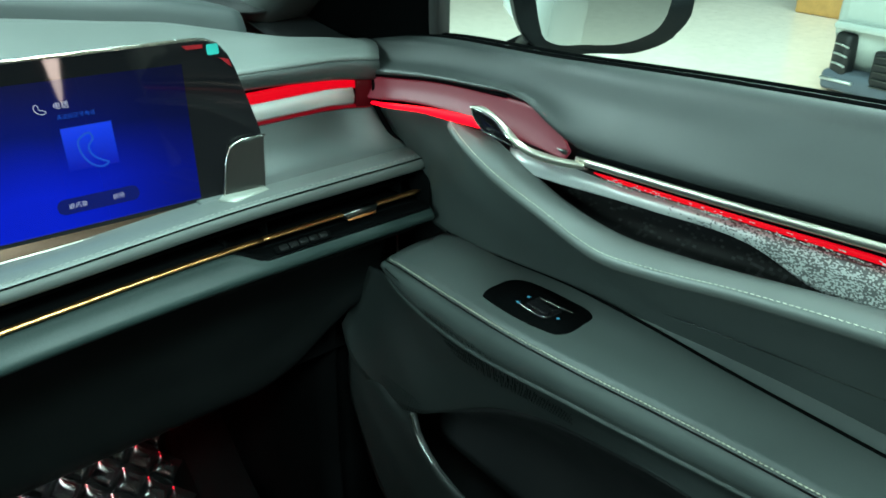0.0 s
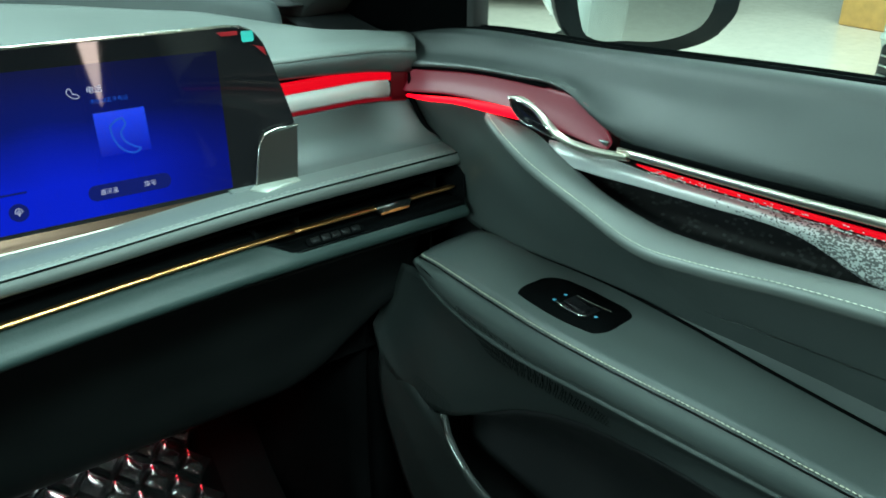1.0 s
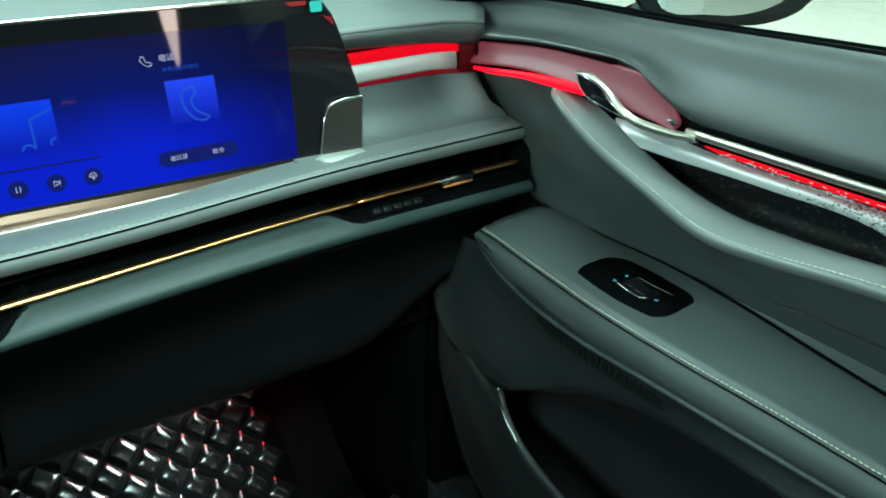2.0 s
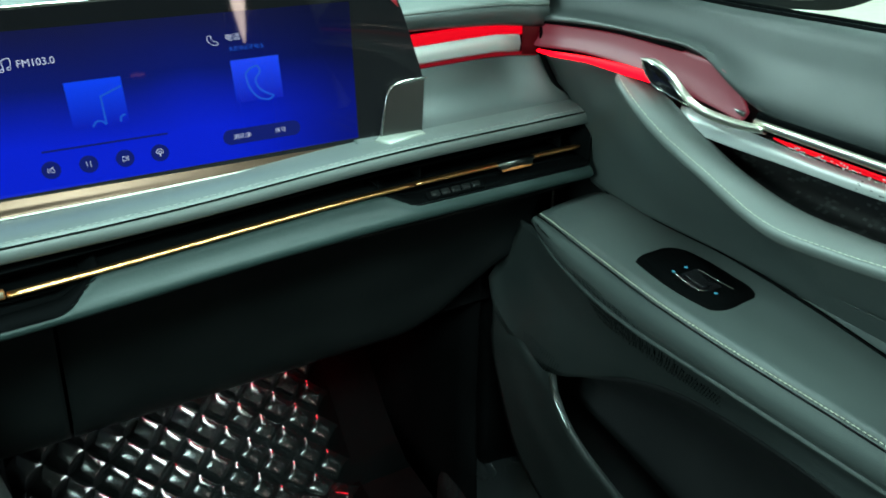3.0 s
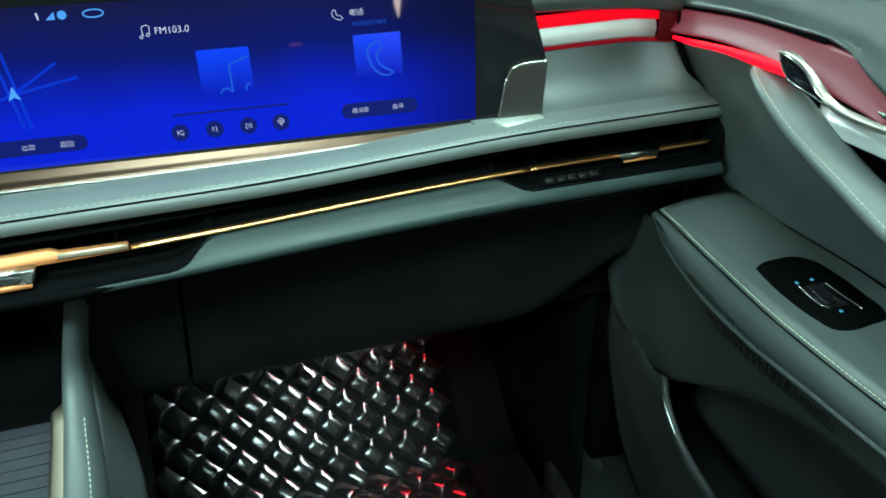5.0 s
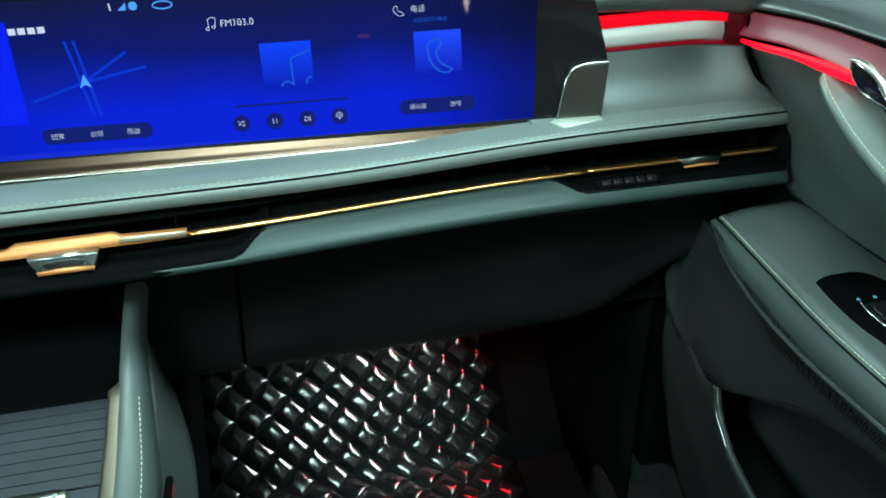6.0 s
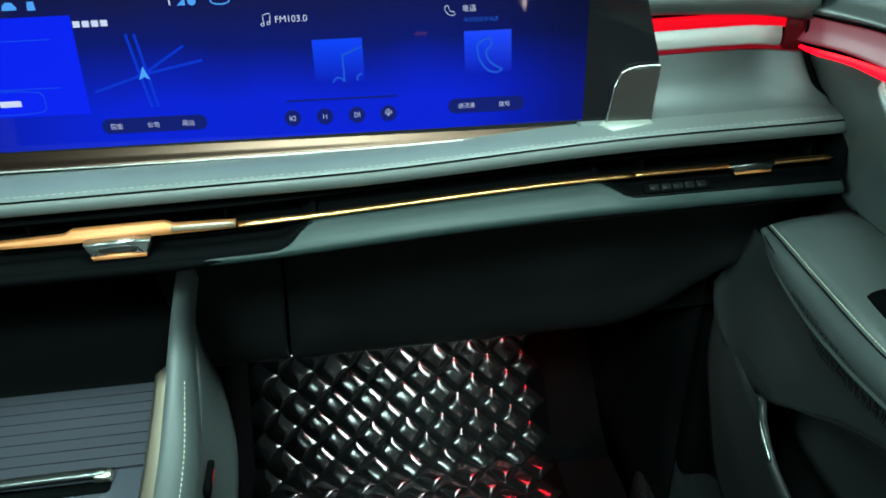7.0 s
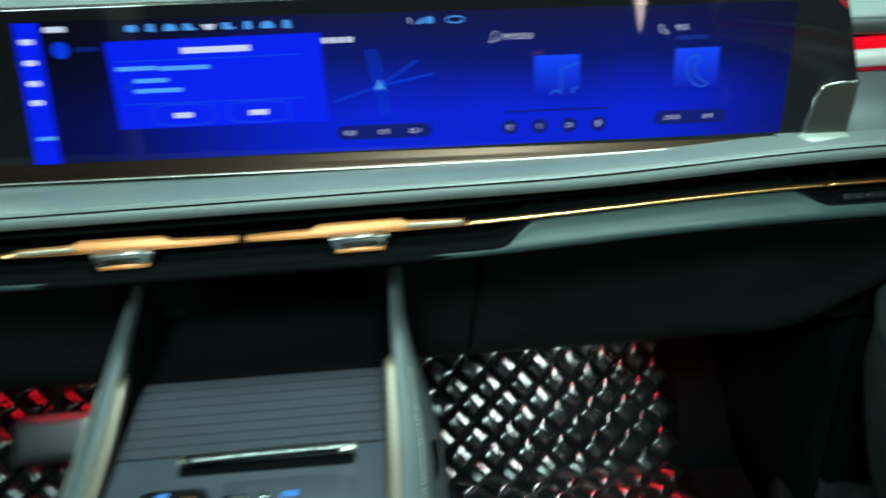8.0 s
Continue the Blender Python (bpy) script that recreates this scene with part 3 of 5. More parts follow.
# copper line
for s in (-1, 1):
    part("copper_line", bar([(s * x, gold_y(x) - 0.003, 0.700) for x in span(0.201, 0.546, 20)], oval(0.0036, 0.0020, 14), 40), GOLD, dash, "thin copper gold trim line")
    part("copper_line", bar([(s * x, gold_y(x) - 0.002, 0.700) for x in span(0.5475, 0.734, 20)], oval(0.0036, 0.0021, 14), 30, ends=(1, 0.4)), GOLD, dash, "thin copper gold trim line")
    part("copper_plate", plate([(s * a, b) for a, b in ((0.004, -0.0030), (0.052, -0.0030), (0.100, -0.0028), (0.1995, -0.0025), (0.1995, 0.0035), (0.149, 0.0050), (0.143, 0.0085), (0.070, 0.0080), (0.062, 0.0038), (0.004, 0.0025))], 0.006,
                               pose(0, 0.8065, 0.7005, 90, 0, 0), 0.0008, 1), ORANGE, dash, "copper orange trim plate over the outlet")
    part("silver_edge", bar([(s * 0.148, 0.8000, 0.7035), (s * 0.1992, 0.8002, 0.7025)], rounded(0.003, 0.0050, 0.0012, 2), 6), BEIGE_METAL, dash, "satin beige metal end of the plate")


def knob(x, w, h, z, deep, metal=None):
    """Sliding tab of an outlet: a hollow silver trapezoid with a copper lower edge."""
    y = gold_y(x) - deep
    out = [(-w / 2, h * 0.5), (w / 2, h * 0.5), (w * 0.43, -h * 0.32), (w * 0.37, -h * 0.5), (-w * 0.37, -h * 0.5), (-w * 0.43, -h * 0.32)]
    k = part("outlet_tab", plate(out, deep, pose(x, y + deep, z, 90, 0, 0), 0.0018, 2), metal or TAB_STEEL, dash, "silver outlet tab with copper edge")
    part("tab_hollow", plate([(a * 0.62, b * 0.42 + 0.0005) for a, b in out], 0.0006, pose(x, y + 0.0004, z, 90, 0, 0), 0.0002, 1), GUNMETAL, k)
    part("tab_slot", bar([(x + w * a, y + 0.0002, z + h * b) for a, b in ((-0.36, -0.20), (-0.29, 0.14), (-0.27, 0.18), (-0.23, 0.20), (0.23, 0.20), (0.27, 0.18), (0.29, 0.14), (0.36, -0.20))], oval(h * 0.05, h * 0.05, 8), 60, (0, 1, 0)), BLACK, k, "dark groove round the tab's grip")
    part("copper_edge", plate([(-w * 0.40, -h * 0.46), (w * 0.40, -h * 0.46), (w * 0.42, -h * 0.24), (w * 0.20, -h * 0.24), (w * 0.16, -h * 0.16), (-w * 0.16, -h * 0.16), (-w * 0.20, -h * 0.24), (-w * 0.42, -h * 0.24)], 0.0012,
                              pose(x, y + 0.0004, z, 90, 0, 0), 0.0003, 1), ORANGE, k, "copper orange edge")
    return k


knob(0.105, 0.053, 0.0155, 0.6925, 0.014)
knob(-0.105, 0.053, 0.0155, 0.6925, 0.014)
knob(0.655, 0.041, 0.0085, 0.6985, 0.009, GUNMETAL)
knob(-0.655, 0.041, 0.0085, 0.6985, 0.009, GUNMETAL)


across("lower_lip", [lambda x: (gold_y(x) + 0.045, lip_z(x) - 0.004), lambda x: (brow_y(x) + 0.004, lip_z(x) - 0.0016), lambda x: face_at(x, 0.0), lambda x: face_at(x, 0.35, -0.0012 * (1 - min(1, vent_zone(x)))), lambda x: face_at(x, 0.75, -0.0010 * (1 - min(1, vent_zone(x)))), lambda x: face_at(x, 1.0),
                     lambda x: (lip_y(x) - 0.0002, 0.6770), lambda x: (lip_y(x) + 0.0012, 0.6742), lambda x: (lip_y(x) + 0.006, 0.6715), lambda x: (lip_y(x) + 0.045, 0.655)], LIP, dash,
       "grey padded lip below the copper line", -0.735, 0.737, 560, 4)
for a, b in ((-0.266, 0.266), (0.510, 0.736), (-0.736, -0.510)):
    across("outlet_shelf", [lambda x: (gold_y(x) + 0.045, lip_z(x) + 0.0045), lambda x: (gold_y(x) + 0.001, lip_z(x) + 0.0028), lambda x: (brow_y(x) + 0.0030, lip_z(x) + 0.0016), lambda x: (brow_y(x) + 0.0004, lip_z(x) + 0.0006)], VENT, dash, "black shelf of the outlet", a, b, 200, 3, 0.0012)
    part("shelf_groove", bar([(x, brow_y(x) - 0.0003, lip_z(x) - 0.0002) for x in span(a, b, 40)], oval(0.0011, 0.0010, 6), 200), VENT, dash, "fine groove along the outlet shelf")
def sunk(x):
    """The outlet's front edge sinks into the padded lip at both ends."""
    return 0.006 * ease(0.150, 0.228, abs(x))


across("outlet_sill", [lambda x: (brow_y(x) + 0.001, lip_z(x) + 0.0006), lambda x: (lip_y(x) - 0.0022 + sunk(x), 0.6788), lambda x: (lip_y(x) - 0.0032 + sunk(x), 0.6768), lambda x: (lip_y(x) - 0.0016 + sunk(x), 0.6728 + sunk(x)), lambda x: (lip_y(x) + 0.005, 0.6690 + 1.2 * sunk(x))], VENT, dash, "black front edge of the middle outlet", -0.232, 0.232, 60, 4, 0.0008)
for s in (-1, 1):
    KS = pose(s * 0.584, 0.8175, 0.6895, 32, 0, 0)
    ks = part("key_strip", plate(rounded(0.062, 0.010, 0.003), 0.002, KS, 0.0008), VENT, dash, "black strip of raised keys")
    for i in range(5):
        part("key", plate(rounded(0.0085, 0.0060, 0.0012, 2), 0.0012, KS @ pose(s * (-0.0215 + 0.0108 * i), 0, 0.002), 0.0005, 1), DARK, ks)
# lower panels: glove box, the panel beside it, underside
glove = [(0.838, 0.652), (0.868, 0.640), (0.886, 0.610), (0.912, 0.53), (0.934, 0.452), (0.944, 0.442)]
def lean(z):
    """The seam beside the glove box runs slightly towards the console going down."""
    return 0.2075 + 0.015 * (z - 0.45) / 0.17


def lid_line(y, z, a, b, w):
    """A guide line of the lower panels; their lower edge sweeps up towards the door."""
    ends = [lean(z) + 0.0018 if a == "seam" else a, lean(z) - 0.0018 if b == "seam" else b]
    return [(x, y - 0.035 * w * ease(0.58, 0.72, x), z + 0.100 * w * ease(0.58, 0.72, x)) for x in span(ends[0], ends[1], 14)]


for nm, a, b, lab in (("glove_box_lid", "seam", 0.737, "black glove box lid with a swept lower edge"), ("lower_panel", 0.10, "seam", "black panel beside the glove box"), ("lower_panel", -0.74, -0.10, "black panel below the steering column")):
    skin(nm, [lid_line(y, z, a, b, w) for (y, z), w in zip(glove + [(0.975, 0.444)], (0, 0, 0.1, 0.5, 0.95, 1, 1))], DARK, dash, lab, na=30, nb=4, thick=0.004)
across("seam_backing", [lambda x: (0.856, 0.648), lambda x: (0.899, 0.61), lambda x: (0.948, 0.455)], VENT, dash, "", 0.19, 0.24, 6, 3)
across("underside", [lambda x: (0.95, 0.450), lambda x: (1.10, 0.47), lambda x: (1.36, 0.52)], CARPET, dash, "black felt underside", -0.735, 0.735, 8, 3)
for x, y, w, d, mt, lab in ((-0.40, 1.29, 0.30, 0.04, RED_DEEP, "red footwell lamp under the dashboard"), (0.57, 1.27, 0.16, 0.030, RED_DEEP, "small red footwell lamp under the dashboard"), (-0.30, 1.02, 0.16, 0.06, BAND, "white courtesy lamp under the dashboard")):
    lamp = thing("footwell_light", lab, "lamp", "footwell lamps", at=(x, y, 0.475))
    part("lens", block((w, d, 0.006), pose(x, y, 0.468 + 0.14 * (y - 1.12)), 0.002), mt, lamp)
under_lamp = thing("footwell_light", "wide white courtesy lamp under the dashboard", "lamp", "footwell lamps", at=(0.525, 1.14, 0.468))
part("lens", block((0.28, 0.05, 0.006), pose(0.525, 1.14, 0.467), 0.002), BAND, under_lamp)

# ---- wide screen ----
S_A, S_B = Vector((-0.183, 0.905, 0.742)), Vector((0.507, 0.855, 0.742))
s_u = (S_B - S_A).normalized()
s_n = s_u.cross(Vector((0, 0.14, 0.99))).normalized()
s_v = s_n.cross(s_u).normalized()
SCREEN = Matrix((( s_u.x, s_v.x, s_n.x, S_A.x), (s_u.y, s_v.y, s_n.y, S_A.y), (s_u.z, s_v.z, s_n.z, S_A.z), (0, 0, 0, 1)))

screen = thing("wide_screen", "wide glossy touch screen showing a blue menu", "screen", at=S_A)


def on_screen(name, bm, mat, parent, label="", lift=0.0, smooth=False):
    bmesh.ops.transform(bm, matrix=SCREEN @ Matrix.Translation((0, 0, lift)), verts=bm.verts)
    ob = part(name, bm, mat, parent, label, smooth)
    return ob


glass_outline = [(-0.075, -0.004), (0.7105, -0.004), (0.7210, 0.046), (0.7560, 0.0485), (0.7535, 0.060), (0.7400, 0.1120), (0.7365, 0.1225), (0.7300, 0.1320), (0.7190, 0.1372), (0.7050, 0.1385), (-0.075, 0.1450)]
body = on_screen("glass", plate(glass_outline, 0.016, None, 0.0012, 2), GLOSS, screen, "black glossy cover glass", -0.016)
on_screen("rim", plate([(x * 1.0 + (0.0015 if x > 0.3 else -0.0015), y + (0.0016 if y > 0.06 else -0.001)) for x, y in glass_outline], 0.006, None, 0.001, 1), CHROME, screen, "thin chrome rim", -0.0165)
disp_m = bpy.data.meshes.new("display")
bmd = bmesh.new()
bmd.faces.new([bmd.verts.new(p) for p in ((-0.024, 0.0, 0), (0.6895, 0.0025, 0), (0.6935, 0.121, 0), (-0.016, 0.134, 0))])
bmd.to_mesh(disp_m)
bmd.free()
disp = finish("display", disp_m, DISPLAY, screen, "lit blue display picture", False)
disp.matrix_local = Matrix.Translation(-S_A) @ SCREEN @ Matrix.Translation((0, 0, 0.0003))

# end cap, chin plate, chrome foot line, film tab
on_screen("end_cap", plate([(0.7085, -0.004), (0.7500, -0.003), (0.7560, 0.0480), (0.7275, 0.0462), (0.7215, 0.0425), (0.7195, 0.038)], 0.009, None, 0.0012, 2), GUNMETAL, screen, "gunmetal end cap of the screen", -0.004, False)
capline = [SCREEN @ Vector(p) for p in ((0.7085, -0.003, 0.006), (0.7130, 0.018, 0.0062), (0.7188, 0.0385, 0.0062), (0.7225, 0.0440, 0.0062), (0.7290, 0.0468, 0.0062), (0.7560, 0.0486, 0.0058))]
part("cap_edge", bar(capline, oval(0.0009, 0.0009, 8), 40), CHROME, screen, "bright chrome edge")
part("cap_foot", plate([(0.516, 0.8445), (0.526, 0.831), (0.564, 0.8385), (0.564, 0.847), (0.525, 0.853)], 0.0030, pose(0, 0, 0.7410), 0.001, 1), FOOT, screen, "bright metal foot")
chin_low = [(x, 0.87901 - 0.0549 * x + 0.01916 * x ** 2 - 0.0266 * x ** 3, 0.72887 - 0.00159 * x - 0.00113 * x ** 2 + 0.06797 * x ** 3) for x in span(-0.30, 0.527, 14)]
chin_top = [(x, 0.905 - 0.0725 * (x + 0.183) + 0.0012, 0.7425) for x, y, z in chin_low]
skin("chin", [[(x, y + 0.001, z - 0.003) for x, y, z in chin_low], [(x, y - 0.0004, z) for x, y, z in chin_low], [(x, y * 0.5 + q * 0.5 - 0.0004, z * 0.5 + w * 0.5) for (x, y, z), (_, q, w) in zip(chin_low, chin_top)], chin_top],
     BRONZE, screen, "bronze brushed metal strip below the glass", 60, 6, 0.0)
part("chin_gap", bar([(x, y - 0.0014, z + 0.0010) for x, y, z in chin_low], oval(0.0013, 0.0010, 6), 60), VENT, screen, "dark gap below the strip")
part("chin_edge", bar([(x, y - 0.0038, z + 0.0026) for x, y, z in chin_low], rounded(0.0018, 0.0012, 0.0004, 2), 60), WARM_CHROME, screen, "thin bright metal edge")
on_screen("film_tab", plate(rounded(0.0105, 0.0090, 0.001, 1), 0.0006, Matrix.Translation((0.7225, 0.1298, 0))), TEAL, screen, "teal tab of the protective film", 0.0004)
on_screen("film_edge", plate([(0.696, 0.1355), (0.714, 0.1350), (0.714, 0.1318), (0.700, 0.1320)], 0.0005), material("red_film", (0.26, 0.004, 0.010), 0.3), screen, "red strip of the protective film", 0.0004)
on_screen("film_edge", plate([(0.7245, 0.1228), (0.7355, 0.1195), (0.7375, 0.1120), (0.728, 0.1215)], 0.0005), bpy.data.materials["red_film"], screen, "red strip of the protective film", 0.0004)


def ui(name, outline, mat, lift=0.0006, label=""):
    return on_screen(name, plate(outline, 0.0002), mat, disp_parent, label, lift)


disp_parent = screen


def box_ui(name, u0, u1, v0, v1, mat, r=0.0, lift=0.0006, label=""):
    w, h = u1 - u0, v1 - v0
    o = rounded(w, h, r) if r else [(-w / 2, -h / 2), (w / 2, -h / 2), (w / 2, h / 2), (-w / 2, h / 2)]
    return ui(name, [(x + (u0 + u1) / 2, y + (v0 + v1) / 2) for x, y in o], mat, lift, label)


def line_ui(name, pts, width, mat, lift=0.0008, n=None):
    path = [Vector((u, v, 0)) for u, v in pts]
    n = n or 6 * len(pts)
    return on_screen(name, bar(path, [(-width / 2, 0), (width / 2, 0), (width / 2, 0.0002), (-width / 2, 0.0002)], n), mat, screen, "", lift)


def words(body_text, u, v, size, mat=WHITE_UI, name="caption"):
    c = bpy.data.curves.new(name, "FONT")
    c.body, c.size, c.align_x, c.align_y = body_text, size, "CENTER", "CENTER"
    c.resolution_u, c.offset = 3, -0.00004
    tmp = new(name, c)
    dg = bpy.context.evaluated_depsgraph_get()
    mesh = bpy.data.meshes.new_from_object(tmp.evaluated_get(dg))
    bpy.data.objects.remove(tmp)
    mesh.transform(SCREEN @ Matrix.Translation((u, v, 0.0011)))
    mesh.materials.clear()
    return finish(name, mesh, mat, screen, "", False)


# phone card
box_ui("tile", 0.587, 0.627, 0.049, 0.0845, TILE_FADE)
line_ui("phone_glyph", [(0.598, 0.0725), (0.603, 0.0765), (0.6085, 0.0775), (0.6100, 0.0735), (0.6055, 0.0665), (0.6070, 0.0600), (0.6130, 0.0545), (0.6190, 0.0515)], 0.0016, GLYPH_UI)
line_ui("phone_glyph", [(0.598, 0.0725), (0.5985, 0.0645), (0.6020, 0.0560), (0.6085, 0.0500), (0.6150, 0.0490), (0.6190, 0.0515)], 0.0016, GLYPH_UI)
line_ui("phone_icon", [(0.5725, 0.1060), (0.5715, 0.1030), (0.5740, 0.0995), (0.5780, 0.0980), (0.5800, 0.0990), (0.5785, 0.1010), (0.5760, 0.1015), (0.5750, 0.1035), (0.5745, 0.1058), (0.5725, 0.1060)], 0.00042, WHITE_UI)
words("电话", 0.5918, 0.1028, 0.0062)
words("未连接蓝牙电话", 0.6015, 0.0936, 0.0042, GLYPH_UI)
box_ui("button_field", 0.5713, 0.6378, 0.0145, 0.0275, DARK_UI, 0.0060, 0.0005)
words("通讯录", 0.5875, 0.0207, 0.0050)
words("拨号", 0.6205, 0.0207, 0.0050)
# radio card
line_ui("note_icon", [(0.4215, 0.0985), (0.4215, 0.1055), (0.4265, 0.1065), (0.4265, 0.0995)], 0.0005, WHITE_UI, n=60)
for u, v in ((0.4202, 0.0980), (0.4252, 0.0992)):
    line_ui("note_icon", [(u + 0.0013 * math.cos(a), v + 0.0011 * math.sin(a)) for a in span(0, 6.3, 9)], 0.0005, WHITE_UI)
words("FM103.0", 0.4440, 0.1015, 0.0078)
box_ui("tile", 0.459, 0.501, 0.046, 0.0835, TILE_FADE)
line_ui("note_glyph", [(0.4835, 0.0475), (0.4835, 0.0700)], 0.0016, GLYPH_UI, n=8)
line_ui("note_glyph", [(0.4828, 0.0695), (0.5000, 0.0760)], 0.0016, GLYPH_UI, n=8)
line_ui("note_glyph", [(0.4835, 0.0475), (0.4805, 0.0505), (0.4765, 0.0505), (0.4735, 0.0470)], 0.0016, GLYPH_UI)
line_ui("note_glyph", [(0.4945, 0.0480), (0.4955, 0.0520), (0.4990, 0.0535)], 0.0016, GLYPH_UI)
box_ui("progress_bar", 0.4324, 0.5277, 0.0320, 0.0336, DARK_UI)
for u in (0.4359, 0.4639, 0.4916, 0.5190):
    ui("button", [(u + 0.0072 * math.cos(a), 0.0178 + 0.0072 * math.sin(a)) for a in span(0, 6.0214, 24)], DARK_UI, 0.0005)
for u, s in ((0.4359, -1), (0.4916, 1)):
    line_ui("skip_icon", [(u + s * -0.0018, 0.0200), (u + s * 0.0014, 0.0178), (u + s * -0.0018, 0.0156), (u + s * -0.0018, 0.0200)], 0.0004, WHITE_UI, n=60)
    box_ui("skip_icon", u + s * 0.0024 - 0.0002, u + s * 0.0024 + 0.0002, 0.0155, 0.0201, WHITE_UI)
for d in (-0.0014, 0.0014):
    box_ui("pause_icon", 0.4639 + d - 0.0002, 0.4639 + d + 0.0002, 0.0154, 0.0202, WHITE_UI)
line_ui("radio_icon", [(0.5190 + 0.0026 * math.cos(a), 0.0185 + 0.0026 * math.sin(a)) for a in span(-0.6, 3.74, 10)], 0.00045, WHITE_UI)
line_ui("radio_icon", [(0.5190 + 0.0012 * math.cos(a), 0.0180 + 0.0012 * math.sin(a)) for a in span(-1.2, 4.3, 10)], 0.00045, WHITE_UI)
box_ui("radio_icon", 0.5186, 0.5194, 0.0150, 0.0175, WHITE_UI)
# map card
for k in range(4):
    box_ui("caption_bar", 0.2660 + 0.0075 * k, 0.2716 + 0.0075 * k, 0.1030, 0.1080, WHITE_UI)
for pts in ([(0.272, 0.0490), (0.3158, 0.0620)], [(0.3158, 0.0625), (0.352, 0.0840)], [(0.3158, 0.0620), (0.366, 0.0715)], [(0.3065, 0.0960), (0.3175, 0.0340)], [(0.3135, 0.0960), (0.3230, 0.0340)]):
    line_ui("road", pts, 0.0022, TILE_DIM, 0.0005, 8)
ui("arrow", [(0.3158, 0.0690), (0.3205, 0.0575), (0.3158, 0.0600), (0.3110, 0.0575)], CYAN_UI, 0.0009)
box_ui("button_field", 0.2720, 0.3619, 0.0122, 0.0255, DARK_UI, 0.0060, 0.0005)
for s, u in (("回家", 0.2845), ("公司", 0.3160), ("周边", 0.3460)):
    words(s, u, 0.0182, 0.0054)
# message window and the side bar
box_ui("message_window", 0.0660, 0.2650, 0.0310, 0.1130, BLUE_UI)
box_ui("caption_bar", 0.1360, 0.1995, 0.0995, 0.1050, WHITE_UI, 0.0006, 0.0009)
for a, b, v in ((0.0728, 0.1110, 0.0878), (0.1130, 0.1596, 0.0868), (0.0873, 0.1190, 0.0762), (0.0860, 0.1310, 0.0668)):
    box_ui("caption_bar", a, b, v - 0.0020, v + 0.0020, CYAN_UI, 0.0004, 0.0009)
for u in (0.1282, 0.1999):
    box_ui("caption_bar", u - 0.0090, u + 0.0090, 0.0400, 0.0450, WHITE_UI, 0.0006, 0.0009)
    line_ui("button_edge", [(u + x, 0.0430 + y) for x, y in rounded(0.058, 0.0170, 0.0050, 6)] + [(u + 0.029, 0.0465)], 0.0006, GLYPH_UI, n=140)
for v in (0.0545, 0.0945):
    line_ui("divider_line", [(0.075, v), (0.160, v), (0.245, v)], 0.0005, GLYPH_UI)
ui("side_bar", [(-0.024, 0.0), (0.0015, 0.0), (0.0085, 0.1325), (-0.0145, 0.1330)], BLUE_UI)
for u, v in ((-0.0050, 0.1160), (-0.0060, 0.0970), (-0.0072, 0.0780), (-0.0085, 0.0600)):
    box_ui("side_icon", u - 0.0062, u + 0.0062, v - 0.0026, v + 0.0026, WHITE_UI, 0.002, 0.0009)
box_ui("side_icon", -0.0160, 0.0020, 0.0235, 0.0272, CYAN_UI, 0.001, 0.0009)
box_ui("caption_bar", 0.0130, 0.0330, 0.1235, 0.1285, WHITE_UI, 0.001)
ui("round_icon", [(0.0243 + 0.0080 * math.cos(a), 0.1073 + 0.0080 * math.sin(a)) for a in span(0, 6.0214, 20)], TILE_UI)
box_ui("caption_bar", 0.0380, 0.0600, 0.1050, 0.1095, DARK_UI)
ICONS = ([(-0.0058, 0.0), (-0.0035, 0.0030), (0.0035, 0.0030), (0.0058, 0.0), (0.0035, -0.0032), (-0.0035, -0.0032)], [(-0.0026, 0.0036), (0.0026, 0.0036), (0.0034, -0.0034), (-0.0034, -0.0034)],
         [(-0.0060, -0.0030), (-0.0048, 0.0012), (-0.0018, 0.0034), (0.0030, 0.0030), (0.0060, -0.0010), (0.0060, -0.0030)], [(-0.0052, -0.0030), (-0.0052, 0.0030), (0.0010, 0.0030), (0.0024, -0.0008), (0.0056, -0.0012), (0.0056, -0.0030)],
         [(-0.0064, 0.0018), (0.0064, 0.0018), (0.0028, -0.0030), (-0.0028, -0.0030)])
for k, shape_no in enumerate((0, 1, 2, 3, 4, 3, 1, 2, 1)):
    ui("status_icon", [(0.0934 + 0.0178 * k + x, 0.1240 - 0.0003 * k + y) for x, y in ICONS[shape_no]], WHITE_UI if k == 4 else CYAN_UI)
ui("list_icon", [(0.0800 + 0.0036 * math.cos(a), 0.0715 + 0.0036 * math.sin(a)) for a in span(0, 6.0214, 16)], TILE_DIM, 0.0009)
line_ui("status_icon", [(0.3468, 0.1225), (0.3472, 0.1170)], 0.0012, WHITE_UI, n=4)
ui("status_icon", [(0.3525, 0.1165), (0.3595, 0.1165), (0.3595, 0.1225)], CYAN_UI)
ui("status_icon", [(0.3650 + 0.0034 * math.cos(a), 0.1195 + 0.0034 * math.sin(a)) for a in span(0, 6.0214, 16)], CYAN_UI)
line_ui("status_ring", [(0.3880 + 0.0076 * math.cos(a), 0.1190 + 0.0029 * math.sin(a)) for a in span(0, 6.2832, 25)], 0.0011, CYAN_UI, n=60)


